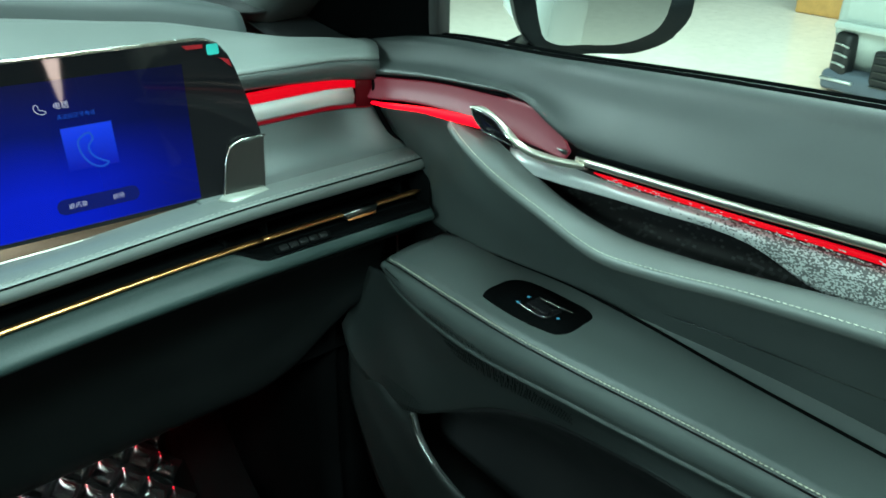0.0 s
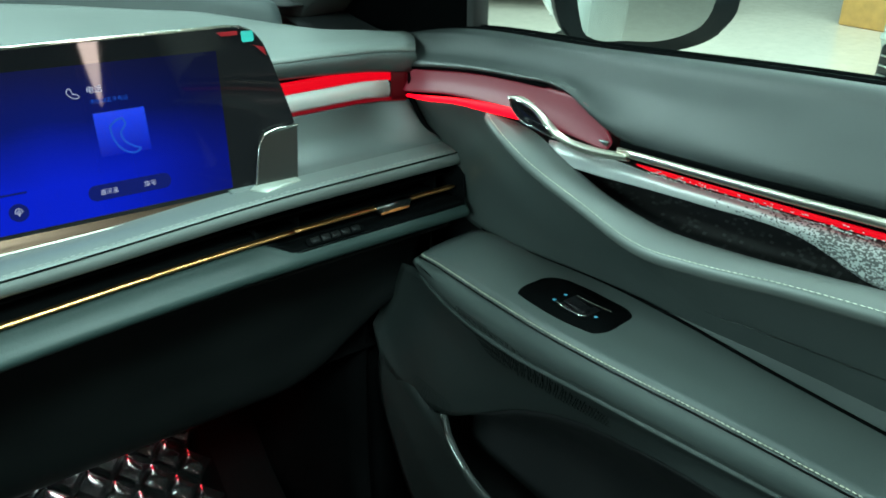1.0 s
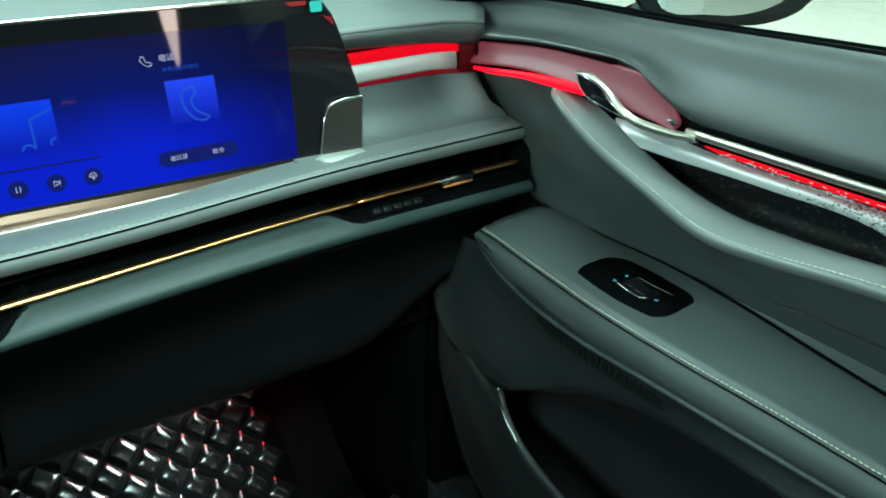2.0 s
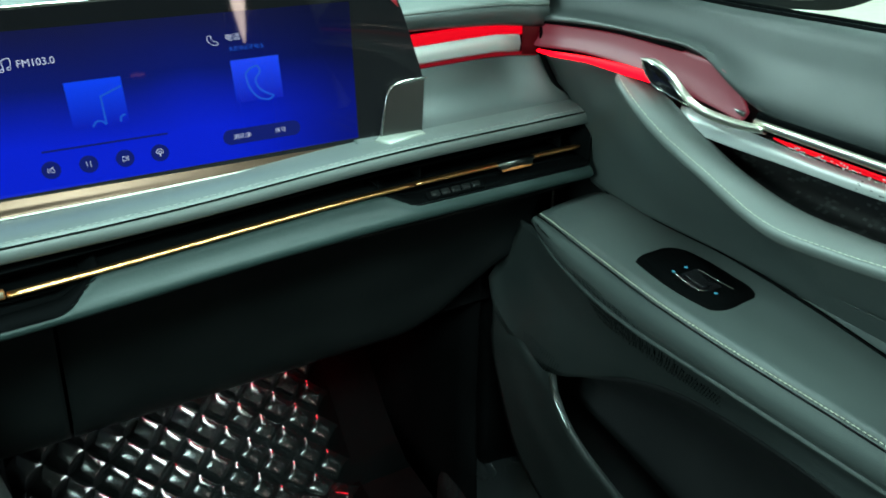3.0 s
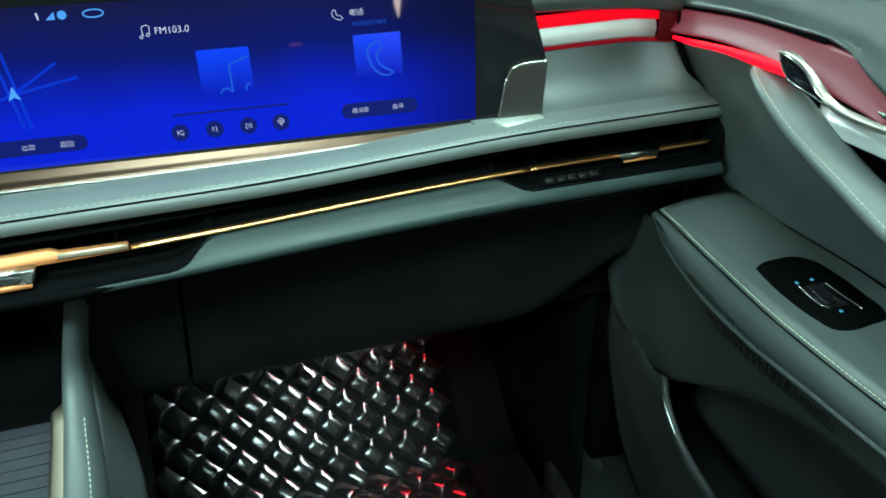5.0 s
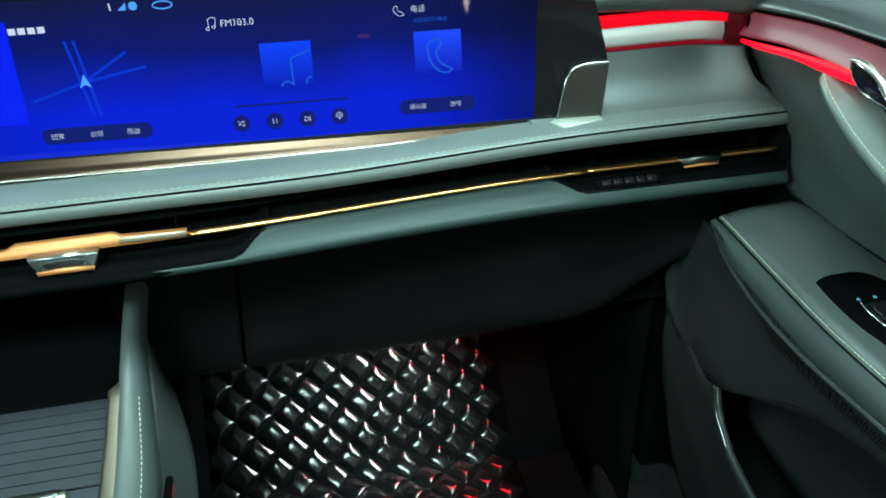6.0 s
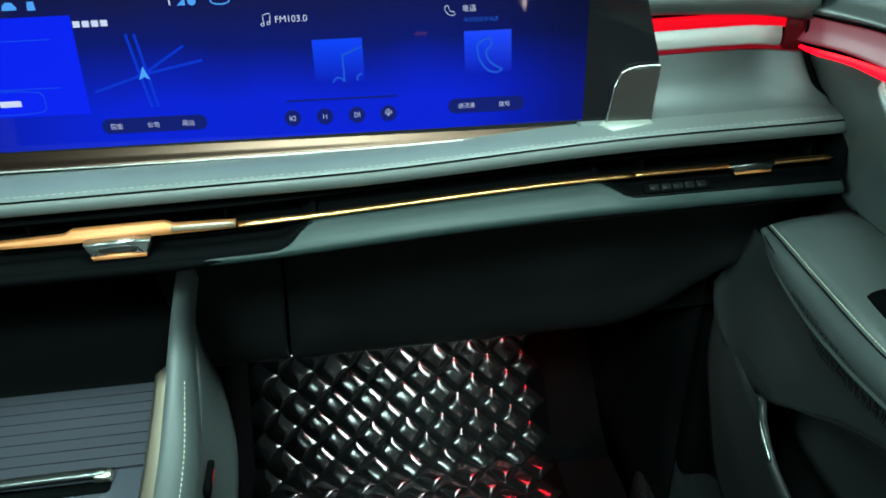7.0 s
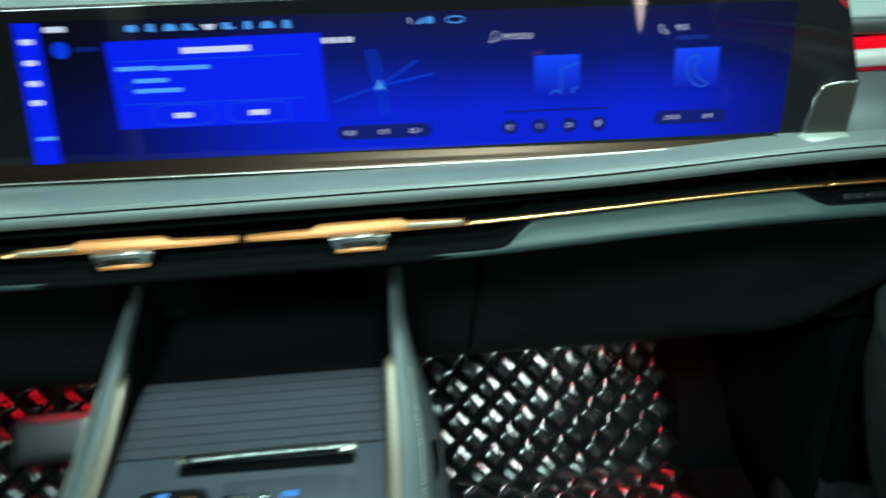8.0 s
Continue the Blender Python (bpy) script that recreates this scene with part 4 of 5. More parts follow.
# ---- passenger door ----
door = thing("car_door", "grey leather car door panel with armrest and red light strips", "car door", at=(0.80, 0.30, 0.20))
C_SILL = [(0.768, 0.962, 0.8280), (0.768, 0.885, 0.8455), (0.768, 0.675, 0.8645), (0.768, 0.51, 0.8795), (0.768, 0.40, 0.8875), (0.768, -0.40, 0.910)]
C_UP = [(0.714, 0.885, 0.815), (0.715, 0.77, 0.834), (0.715, 0.68, 0.841), (0.715, 0.643, 0.8405), (0.716, 0.624, 0.833), (0.717, 0.611, 0.818), (0.719, 0.597, 0.813), (0.720, 0.46, 0.821), (0.720, 0.36, 0.829), (0.720, -0.40, 0.86)]


def between(a, b, t, dx=0.0, dz=0.0, n=24):
    return [p.lerp(q, t) + Vector((dx, 0, dz)) for p, q in zip(spline(a, n), spline(b, n))]


C_SM = [(0.714, 0.885, 0.820), (0.716, 0.68, 0.832), (0.718, 0.50, 0.833), (0.720, 0.36, 0.838), (0.720, -0.40, 0.868)]
skin("upper_panel", [[(p[0] + 0.012, p[1], p[2] - 0.012) for p in C_SILL], [(p[0] + 0.004, p[1], p[2] + 0.0005) for p in C_SILL], [(p[0] - 0.010, p[1], p[2] - 0.001) for p in C_SILL],
                     between(C_SILL, C_SM, 0.22, -0.004, 0.003), between(C_SILL, C_SM, 0.58, -0.005, 0.000), between(C_SILL, C_UP, 0.95, -0.0030, 0.001), between(C_SILL, C_UP, 1.0, 0.010, 0.0)],
     SOFT, door, "dark grey soft upper panel", 80, 4)
# window seals
part("window_seal", bar([(x + 0.0065, y, z - 0.001) for x, y, z in C_SILL], rounded(0.011, 0.0085, 0.002, 3), 60), VENT, door, "black rubber window seal")
part("seal_trim", bar([(x + 0.0135, y, z + 0.0005) for x, y, z in C_SILL], rounded(0.0020, 0.0040, 0.0008, 2), 60), GUNMETAL, door, "thin metal edge of the seal")
part("window_seal", bar([(x + 0.0190, y, z + 0.0005) for x, y, z in C_SILL], rounded(0.008, 0.0065, 0.002, 3), 60), VENT, door, "black outer rubber seal")
part("sail_panel", block((0.024, 0.30, 0.42), pose(0.786, 1.010, 1.03, 0, 0, 0), 0.008), VENT, door, "black corner panel in front of the window")
part("window_frame", bar([(0.786, 0.862, 0.84), (0.782, 0.852, 0.96), (0.755, 0.78, 1.06)], rounded(0.020, 0.018, 0.004, 2), 16, (0, 1, 0)), RUBBER, door, "black window frame")
pane = skin("window_pane", [[(0.790, 0.84, 0.83), (0.790, -0.40, 0.88)], [(0.76, 0.84, 0.97), (0.76, -0.40, 1.05)], [(0.68, 0.46, 1.22), (0.68, -0.40, 1.29)]], PANE, door, "clear side window glass", 8, 6, 0)
pane.visible_shadow = False

# lit insert at the front
C_RB = [(0.706, 0.878, 0.792), (0.705, 0.793, 0.807), (0.705, 0.72, 0.811), (0.706, 0.669, 0.808), (0.712, 0.613, 0.8050)]
C_IT = [(0.716, 0.884, 0.814), (0.717, 0.77, 0.832), (0.717, 0.68, 0.839), (0.717, 0.645, 0.8378), (0.717, 0.626, 0.830), (0.717, 0.611, 0.813)]
# weak red emission stands for the light line's glow on the insert
skin("lit_insert", [between(C_RB, C_IT, 0.10), between(C_RB, C_IT, 0.5, 0.003, 0), between(C_RB, C_IT, 1.0)], material("rose_insert_red_glow", (0.105, 0.058, 0.068), 0.55, 0.1, bump=0.06, scale=600, rvary=0.05, spec=0.20, emit=(1.0, 0.02, 0.10), power=0.12), door, "rose silver insert with the line's red light put in as emission", 50, 5)
RL = [(0.7035, 0.868, 0.7915), (0.702, 0.8466, 0.7937), (0.702, 0.7827, 0.8037), (0.7015, 0.7425, 0.8069), (0.702, 0.700, 0.8105)]
RU = [(0.7045, 0.868, 0.7930), (0.703, 0.8474, 0.7970), (0.7035, 0.7838, 0.8085), (0.7035, 0.7443, 0.8140), (0.7032, 0.702, 0.8180)]
skin("light_line", [RL, between(RL, RU, 0.5, -0.0012), RU], RED_DOOR, door, "red glowing line that widens towards the handle", 40, 3, 0.0012)
part("shadow_gap", bar([(x - 0.002, y, z + 0.0022) for x, y, z in C_IT[:3]], oval(0.0020, 0.0020, 8), 40, ends=(1, 0.05)), VENT, door)
part("insert_end", bar([(0.7165, 0.645, 0.8090), (0.7170, 0.612, 0.8110)], rounded(0.006, 0.004, 0.001, 2), 8), GUNMETAL, door, "dark silver end piece")

# pull handle: chrome loop round a black scoop
H1 = [(0.695, 0.7055, 0.8301), (0.6915, 0.690, 0.8310), (0.693, 0.6732, 0.8265), (0.694, 0.6606, 0.8172), (0.699, 0.6502, 0.8073), (0.706, 0.6158, 0.8028), (0.713, 0.5897, 0.8047)]
H2 = [(0.695, 0.7055, 0.8301), (0.694, 0.6903, 0.8335), (0.696, 0.6646, 0.8244), (0.702, 0.6502, 0.8117), (0.708, 0.6192, 0.8076), (0.714, 0.590, 0.8089)]
H3 = [(0.695, 0.7055, 0.8301), (0.693, 0.6989, 0.8222), (0.694, 0.6884, 0.8141), (0.695, 0.6721, 0.8117), (0.699, 0.6502, 0.8073)]
handle = skin("door_handle", [H1[:5], between(H1[:5], H3, 0.5, 0.003), H3], GLOSS, door, "black and chrome inner door handle", 40, 4, 0.002)
skin("handle_band", [H2, between(H2, H1, 0.5, -0.0025, 0.0005), H1, [(x + 0.006, y, z - 0.001) for x, y, z in H1]], WARM_CHROME, handle, "champagne chrome band", 50, 5, 0.0015)
for h in (H3, H1[:5]):
    part("handle_rim", bar([(x - 0.0012, y, z) for x, y, z in h], oval(0.0009, 0.0008, 10), 50, ends=(0.4, 0.6)), CHROME, handle, "polished chrome rim")

# chrome strip, red line, printed insert, dark hollow
C_CH = [(0.715, 0.600, 0.8090), (0.717, 0.46, 0.8175), (0.717, 0.36, 0.8255), (0.717, -0.40, 0.856)]
part("chrome_strip", bar(C_CH, rounded(0.0075, 0.0064, 0.0028, 4), 60), WARM_CHROME, door, "polished chrome strip")
part("shadow_gap", bar([(x + 0.004, y, z + 0.0052) for x, y, z in C_CH], rounded(0.010, 0.0045, 0.001, 2), 60), VENT, door)
part("shadow_gap", bar([(x + 0.005, y, z - 0.0050) for x, y, z in C_CH], rounded(0.008, 0.0042, 0.001, 2), 60), VENT, door)
C_LED = [(0.719, 0.585, 0.8015), (0.720, 0.46, 0.8090), (0.720, 0.36, 0.8155), (0.720, -0.40, 0.846)]
part("light_line", bar(C_LED, rounded(0.006, 0.0044, 0.0016, 2), 60, ends=(0.3, 1)), RED_LED, door, "red glowing line below the chrome strip")
C_L1 = [(0.721, 0.682, 0.7935), (0.723, 0.634, 0.7960), (0.725, 0.584, 0.7950), (0.726, 0.464, 0.8020), (0.726, 0.364, 0.8085), (0.726, -0.396, 0.8395)]
C_L2 = [(0.713, 0.664, 0.7800), (0.716, 0.609, 0.7828), (0.719, 0.564, 0.7862), (0.720, 0.5247, 0.7890), (0.721, 0.444, 0.7925), (0.720, 0.394, 0.7805), (0.717, 0.354, 0.7845), (0.715, -0.406, 0.8135)]
skin("printed_insert", [C_L1, between(C_L1, C_L2, 0.35, -0.003, 0.0), C_L2], PIXELS, door, "silver insert printed with small dark blocks", 90, 5, 0.002)
bm = bmesh.new()
led = spline(C_LED, 400)
for k in range(340):
    p = led[random.randint(6, 270)]
    w, h = random.uniform(0.0010, 0.0026), random.uniform(0.0006, 0.0011)
    c = p + Vector((-0.0034, 0, -0.0030 + 0.0042 * random.random() ** 2.2))
    bm.faces.new([bm.verts.new(c + Vector((0, a * w, b * h))) for a, b in ((-0.5, -0.5), (0.5, -0.5), (0.5, 0.5), (-0.5, 0.5))])
part("printed_fringe", bm, BAND, door, "small silver blocks printed over the red line", False)
C_P1 = [(0.710, 0.742, 0.8035), (0.715, 0.700, 0.798), (0.715, 0.664, 0.786), (0.715, 0.609, 0.768), (0.715, 0.548, 0.760), (0.715, 0.496, 0.764), (0.715, 0.389, 0.780), (0.715, 0.349, 0.7865), (0.715, -0.40, 0.82)]
C_P2 = [(0.700, 0.742, 0.8025), (0.692, 0.723, 0.799), (0.690, 0.687, 0.783), (0.690, 0.617, 0.764), (0.690, 0.549, 0.750), (0.690, 0.501, 0.756), (0.690, 0.433, 0.769), (0.690, 0.336, 0.783), (0.690, -0.40, 0.82)]
# the insert's print carries on here, its shade painted as near-black
skin("hollow", [[(0.724, 0.70, 0.795), (0.730, 0.56, 0.792), (0.731, 0.38, 0.795), (0.726, 0.30, 0.79)], [(0.745, 0.70, 0.785), (0.756, 0.56, 0.780), (0.756, 0.40, 0.784), (0.740, 0.30, 0.786)],
                [(0.735, 0.70, 0.775), (0.745, 0.56, 0.752), (0.745, 0.40, 0.765), (0.735, 0.30, 0.775)], [(0.716, 0.70, 0.780), (0.716, 0.56, 0.752), (0.716, 0.40, 0.768), (0.716, 0.30, 0.78)]],
     HOLLOW, door, "hollow behind the pull pad, its block print painted dark as in shade", 40, 5)
# sweeping pull pad with stitching
skin("pull_pad", [[(x + 0.004, y, z - 0.008) for x, y, z in C_P1], C_P1, between(C_P1, C_P2, 0.35, 0.0, 0.0035), between(C_P1, C_P2, 0.75, -0.002, 0.0015), C_P2, [(x + 0.002, y, z - 0.006) for x, y, z in C_P2]],
     LEDGE, door, "pale grey leather pull pad", 90, 4)
stitches([(x + 0.0008, y, z + 0.0040) for x, y, z in C_P2], door, "beige stitching along the pull pad", 0.0045, 0.0034, 0.00022)

# hollow mid panel down to the armrest
C_TOP = [(0.712, 0.872, 0.790), (0.708, 0.80, 0.803), (0.704, 0.745, 0.806), (0.698, 0.722, 0.796), (0.696, 0.687, 0.780), (0.695, 0.617, 0.761), (0.695, 0.549, 0.747), (0.695, 0.501, 0.753), (0.695, 0.433, 0.766), (0.695, 0.336, 0.780), (0.695, -0.40, 0.817)]
C_FOLD = [(0.776, 0.860, 0.657), (0.758, 0.838, 0.657), (0.749, 0.797, 0.657), (0.748, 0.757, 0.657), (0.755, 0.71, 0.657), (0.766, 0.643, 0.657), (0.772, 0.56, 0.657), (0.773, 0.469, 0.657), (0.772, 0.344, 0.657), (0.771, -0.40, 0.655)]
skin("mid_panel", [C_TOP, between(C_TOP, C_FOLD, 0.12, 0.004, -0.002), between(C_TOP, C_FOLD, 0.35, 0.004), between(C_TOP, C_FOLD, 0.7, 0.004), C_FOLD], LEATHER, door, "dark grey leather hollow panel", 90, 5)
part("trim_line", bar([(0.7360, 0.515, 0.6975), (0.7392, 0.43, 0.7050), (0.7392, 0.341, 0.7130), (0.737, -0.35, 0.76)], oval(0.0006, 0.0006, 8), 40, ends=(0.2, 1)), GUNMETAL, door, "fine silver line")
part("trim_line", bar([(0.7330, 0.362, 0.7262), (0.7335, 0.30, 0.7320), (0.733, -0.35, 0.785)], oval(0.0006, 0.0006, 8), 30, ends=(0.2, 1)), GUNMETAL, door, "fine silver line")
# armrest
C_ST = [(0.672, 0.800, 0.650), (0.668, 0.780, 0.6545), (0.665, 0.692, 0.656), (0.665, 0.616, 0.656), (0.671, 0.54, 0.656), (0.681, 0.455, 0.656), (0.691, 0.34, 0.656), (0.70, -0.40, 0.652)]
C_FO = [(0.748, 0.812, 0.650), (0.746, 0.792, 0.6575)] + [(x + 0.006, y, 0.6565) for x, y, z in C_FOLD[4:]]
skin("armrest_top", [C_FO, between(C_FO, C_ST, 0.3, 0, 0.0012), between(C_FO, C_ST, 0.7, 0, 0.0015), C_ST], LEATHER, door, "grey leather armrest top", 80, 4)
C_K = [(0.680, 0.818, 0.630), (0.674, 0.80, 0.627), (0.667, 0.72, 0.614), (0.667, 0.645, 0.613), (0.674, 0.565, 0.616), (0.682, 0.494, 0.617), (0.688, 0.442, 0.618), (0.699, 0.34, 0.620), (0.71, -0.40, 0.620)]
skin("armrest_side", [[(x - 0.0005, y, z - 0.001) for x, y, z in C_ST], between(C_ST, C_K, 0.06, -0.0025, -0.0012), between(C_ST, C_K, 0.30, -0.007, 0), between(C_ST, C_K, 0.65, -0.007, 0), C_K], LEATHER, door, "grey leather armrest side roll", 80, 4)
stitches([(x - 0.0018, y, z + 0.0012) for x, y, z in C_ST], door, "beige stitching along the armrest", 0.0040, 0.0029, 0.00040)
part("stitch_groove", bar([(x - 0.0048, y, z - 0.0004) for x, y, z in C_ST], oval(0.0008, 0.0008, 6), 80), VENT, door, "dark groove beside the stitching")
FOOT_LINE = list(zip(C_FOLD[4:], (0.0, 0.1, 0.45, 0.85, 1, 1)))
skin("fold_flange", [[(x + 0.004 * (1 - k) - dx * k, y, z - 0.002 * (1 - k) + dz * k) for (x, y, z), k in FOOT_LINE] for dx, dz in ((0.0100, 0.0150), (0.0120, 0.0090), (0.0132, 0.0050), (0.0134, 0.0020), (0.0110, -0.0020))], LEATHER, door, "curved foot of the mid panel", 60, 5, 0.0)
C_PF = [(0.700, 0.94, 0.49), (0.700, 0.93, 0.46), (0.700, 0.80, 0.440), (0.700, 0.735, 0.480), (0.700, 0.669, 0.526), (0.700, 0.612, 0.552), (0.700, 0.527, 0.570), (0.705, 0.34, 0.575), (0.71, -0.40, 0.575)]
C_K2 = [(0.700, 0.875, 0.600)] + [(x + 0.001, y, z - 0.001) for x, y, z in C_K[1:]]
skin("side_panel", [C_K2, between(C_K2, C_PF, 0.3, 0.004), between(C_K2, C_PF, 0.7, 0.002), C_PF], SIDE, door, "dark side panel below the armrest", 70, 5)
part("side_edge", bar([(x - 0.001, y, z) for x, y, z in C_K], oval(0.0040, 0.0030, 10), 60, ends=(0.3, 1)), LEATHER, door, "raised edge of the side panel")
# black strip puts the fold's shade into colour
part("fold_shade", bar([(x - 0.0010 - 0.0140 * k, y, 0.6592) for (x, y, z), k in zip(C_FOLD[2:], (0, 0, 0, 0.1, 0.45, 0.85, 1, 1))], oval(0.0020, 0.0012, 6), 60), VENT, door, "dark strip painting the shade in the fold behind the armrest")
part("armrest_crease", bar(between(C_ST, C_K, 0.40, -0.0082, 0.0, 40), oval(0.0008, 0.0007, 6), 80, ends=(0.2, 1)), VENT, door, "dark crease along the armrest side")
# speaker holes: a band on the armrest's flank, a small patch low at the front
def flank_points(curves, n=160, m=36):
    lines = [spline(c, n) for c in curves]
    return [q for i in range(n) for q in spline([l[i] for l in lines], m)]


FLANK = np.array([tuple(q) for q in flank_points((C_ST, between(C_ST, C_K, 0.30, -0.007), between(C_ST, C_K, 0.65, -0.007), C_K)) + flank_points((C_K2, between(C_K2, C_PF, 0.3, 0.004), between(C_K2, C_PF, 0.7, 0.002), C_PF))])
bm = bmesh.new()


def hole(y, z, r):
    """A small dark dot lying on the door's flank."""
    near = FLANK[np.argmin((FLANK[:, 1] - y) ** 2 + (FLANK[:, 2] - z) ** 2)]
    c = Vector((near[0] - (0.0022 if z > 0.613 else 0.0034), y, z))
    bm.faces.new([bm.verts.new(c + Vector((0, r * math.cos(a), r * math.sin(a)))) for a in span(0, 5.236, 6)])


for i in range(56):
    for j in range(22):
        y, z = 0.560 + 0.0030 * i + 0.0015 * (j % 2), 0.572 + 0.0029 * j
        low = 0.576 + 0.010 * ease(0.59, 0.69, y) + 0.020 * ease(0.69, 0.715, y)
        high = 0.592 + 0.036 * ease(0.562, 0.66, y) + 0.004 * ease(0.66, 0.70, y)
        if low < z < high and not 0.6085 < z < 0.6185:
            hole(y, z, 0.0008)
for j in range(8):
    for i in range(18):
        y, z = 0.775 + 0.0042 * i + 0.0021 * (j % 2), 0.440 + 0.0044 * j
        if ((y - 0.812) / 0.042) ** 2 + ((z - 0.456) / 0.020) ** 2 < 1:
            hole(y, z, 0.0009)
tagged(part("speaker_grille", bm, VENT, door, "fine perforation of the loudspeaker", False), kind="stuff")
# pocket and lower panel
skin("pocket", [C_PF[2:], [(0.745, 0.80, 0.43), (0.755, 0.66, 0.47), (0.755, 0.52, 0.50), (0.755, -0.40, 0.50)], [(0.745, 0.80, 0.38), (0.755, 0.66, 0.36), (0.755, 0.52, 0.34), (0.755, -0.40, 0.33)]], BLACK, door, "black inside of the door pocket", 40, 5)
C_LIP = [(0.698, 0.800, 0.440), (0.698, 0.790, 0.415), (0.699, 0.757, 0.385), (0.702, 0.703, 0.366), (0.706, 0.60, 0.350), (0.712, -0.40, 0.34)]
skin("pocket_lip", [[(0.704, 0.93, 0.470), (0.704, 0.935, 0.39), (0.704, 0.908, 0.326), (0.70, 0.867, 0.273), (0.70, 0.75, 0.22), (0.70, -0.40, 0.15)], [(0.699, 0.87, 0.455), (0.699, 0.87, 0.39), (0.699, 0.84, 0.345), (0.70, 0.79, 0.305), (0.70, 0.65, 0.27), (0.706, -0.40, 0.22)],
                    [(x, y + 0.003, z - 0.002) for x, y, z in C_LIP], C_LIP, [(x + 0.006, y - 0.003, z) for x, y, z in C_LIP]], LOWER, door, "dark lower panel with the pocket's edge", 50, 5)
# bright metal bar painted in as the highlight on the pocket's edge
part("pocket_glint", bar(C_LIP[:3], oval(0.0022, 0.0022, 8), 24, ends=(0.3, 0.1)), GUNMETAL, door, "painted highlight along the pocket's front edge")
skin("inner_skin", [[(0.80, 0.95, 0.84), (0.80, -0.40, 0.88)], [(0.80, 0.95, 0.45), (0.80, -0.40, 0.45)], [(0.78, 0.90, 0.14), (0.78, -0.40, 0.12)]], BLACK, door, "", 8, 4)
part("front_edge", block((0.05, 0.012, 0.34), pose(0.755, 0.945, 0.60), 0.004), RUBBER, door, "black seal at the door's front edge")
# window switch
SW = pose(0.7135, 0.6325, 0.6585, 0.6, 0, 0)
plan = [(-0.0285, 0.0400), (-0.020, 0.0445), (-0.004, 0.0455), (0.0125, 0.0445), (0.0215, 0.0360), (0.0255, 0.0200), (0.0288, -0.0250), (0.0292, -0.0380), (0.0235, -0.0485), (0.008, -0.0512), (-0.0140, -0.0520), (-0.0225, -0.0470), (-0.0262, -0.0340), (-0.0300, 0.0200), (-0.0285, 0.0400)]
sw = part("switch_plate", plate([(q.x, q.y) for q in spline([(x, y, 0) for x, y in plan], 49)[:-1]], 0.0016, SW, 0.0008, 2), VENT, door, "black window switch plate")
part("switch_well", plate(rounded(0.020, 0.030, 0.002), 0.0006, SW @ pose(-0.0015, -0.011, 0.0016), 0.0002, 1), GLOSS, sw)
part("switch_key", plate([(-0.0085, 0.012), (0.0075, 0.012), (0.001, -0.012), (-0.0085, -0.012)], 0.0035, SW @ pose(-0.002, -0.010, 0.0018), 0.0012, 2), GLOSS, sw, "glossy window key")
for pts in (((-0.0135, 0.007), (-0.0145, -0.013), (-0.0125, -0.023), (-0.008, -0.0255)), ((0.0085, 0.003), (0.0105, -0.020)), ((0.0105, -0.019), (0.013, -0.034))):
    part("switch_line", bar([SW @ Vector((x, y, 0.0026)) for x, y in pts], oval(0.0006, 0.0006, 6), 12), CHROME, sw, "fine chrome line")
for x, y in ((-0.0115, 0.0110), (0.0025, 0.0110), (-0.0035, -0.0310)):
    part("switch_icon", plate([(-0.0013, -0.0013), (0.0013, -0.0013), (0.0013, 0.0006), (0.0, 0.0016), (-0.0013, 0.0006)], 0.0003, SW @ pose(x, y, 0.0018)), CYAN_KEY, sw, "small lit blue icon")

# black strip drawn for the shade in the gap at the dashboard's end
part("gap_shade", bar([(x - 0.0040, y - 0.0055, z + 0.0021) for x, y, z in ((0.770, 0.962, 0.829), (0.740, 0.910, 0.831), (0.721, 0.887, 0.812), (0.716, 0.877, 0.786), (0.724, 0.868, 0.760), (0.745, 0.853, 0.727), (0.749, 0.846, 0.700), (0.749, 0.842, 0.660))], oval(0.0028, 0.0028, 8), 60, (0, 1, 0)), VENT, door, "black strip painting the dark gap between door and dashboard")
skin("outer_skin", [[(0.815, 0.95, 0.815), (0.815, 0.40, 0.855), (0.815, -2.2, 0.88)], [(0.87, 0.95, 0.79), (0.87, 0.40, 0.82), (0.87, -2.2, 0.84)], [(0.935, 0.95, 0.60), (0.935, 0.40, 0.60), (0.935, -2.2, 0.62)], [(0.93, 0.95, 0.20), (0.93, 0.40, 0.20), (0.93, -2.2, 0.20)],
                    [(0.88, 0.95, -0.10), (0.88, 0.40, -0.10), (0.88, -2.2, -0.10)]], WHITE_PAINT, door, "glossy white outer side of the car", 20, 5, 0.004)

# ---- outside mirror ----
BEZEL = material("gloss_black_mirror_frame", (0.005, 0.006, 0.007), 0.45, bump=0.02, scale=60, spec=0.10)
mir = thing("door_mirror", "black framed outside mirror with clear glass", "mirror", at=(0.98, 0.86, 0.86))
MQ = Matrix(((0.903, 0, -0.43, 1.021), (-0.43, 0, -0.903, 0.839), (0, 1, 0, 0.890), (0, 0, 0, 1)))
def mirror_outline(pts):
    return [(q.x, q.y) for q in spline([(x, y, 0) for x, y in pts], 48)]


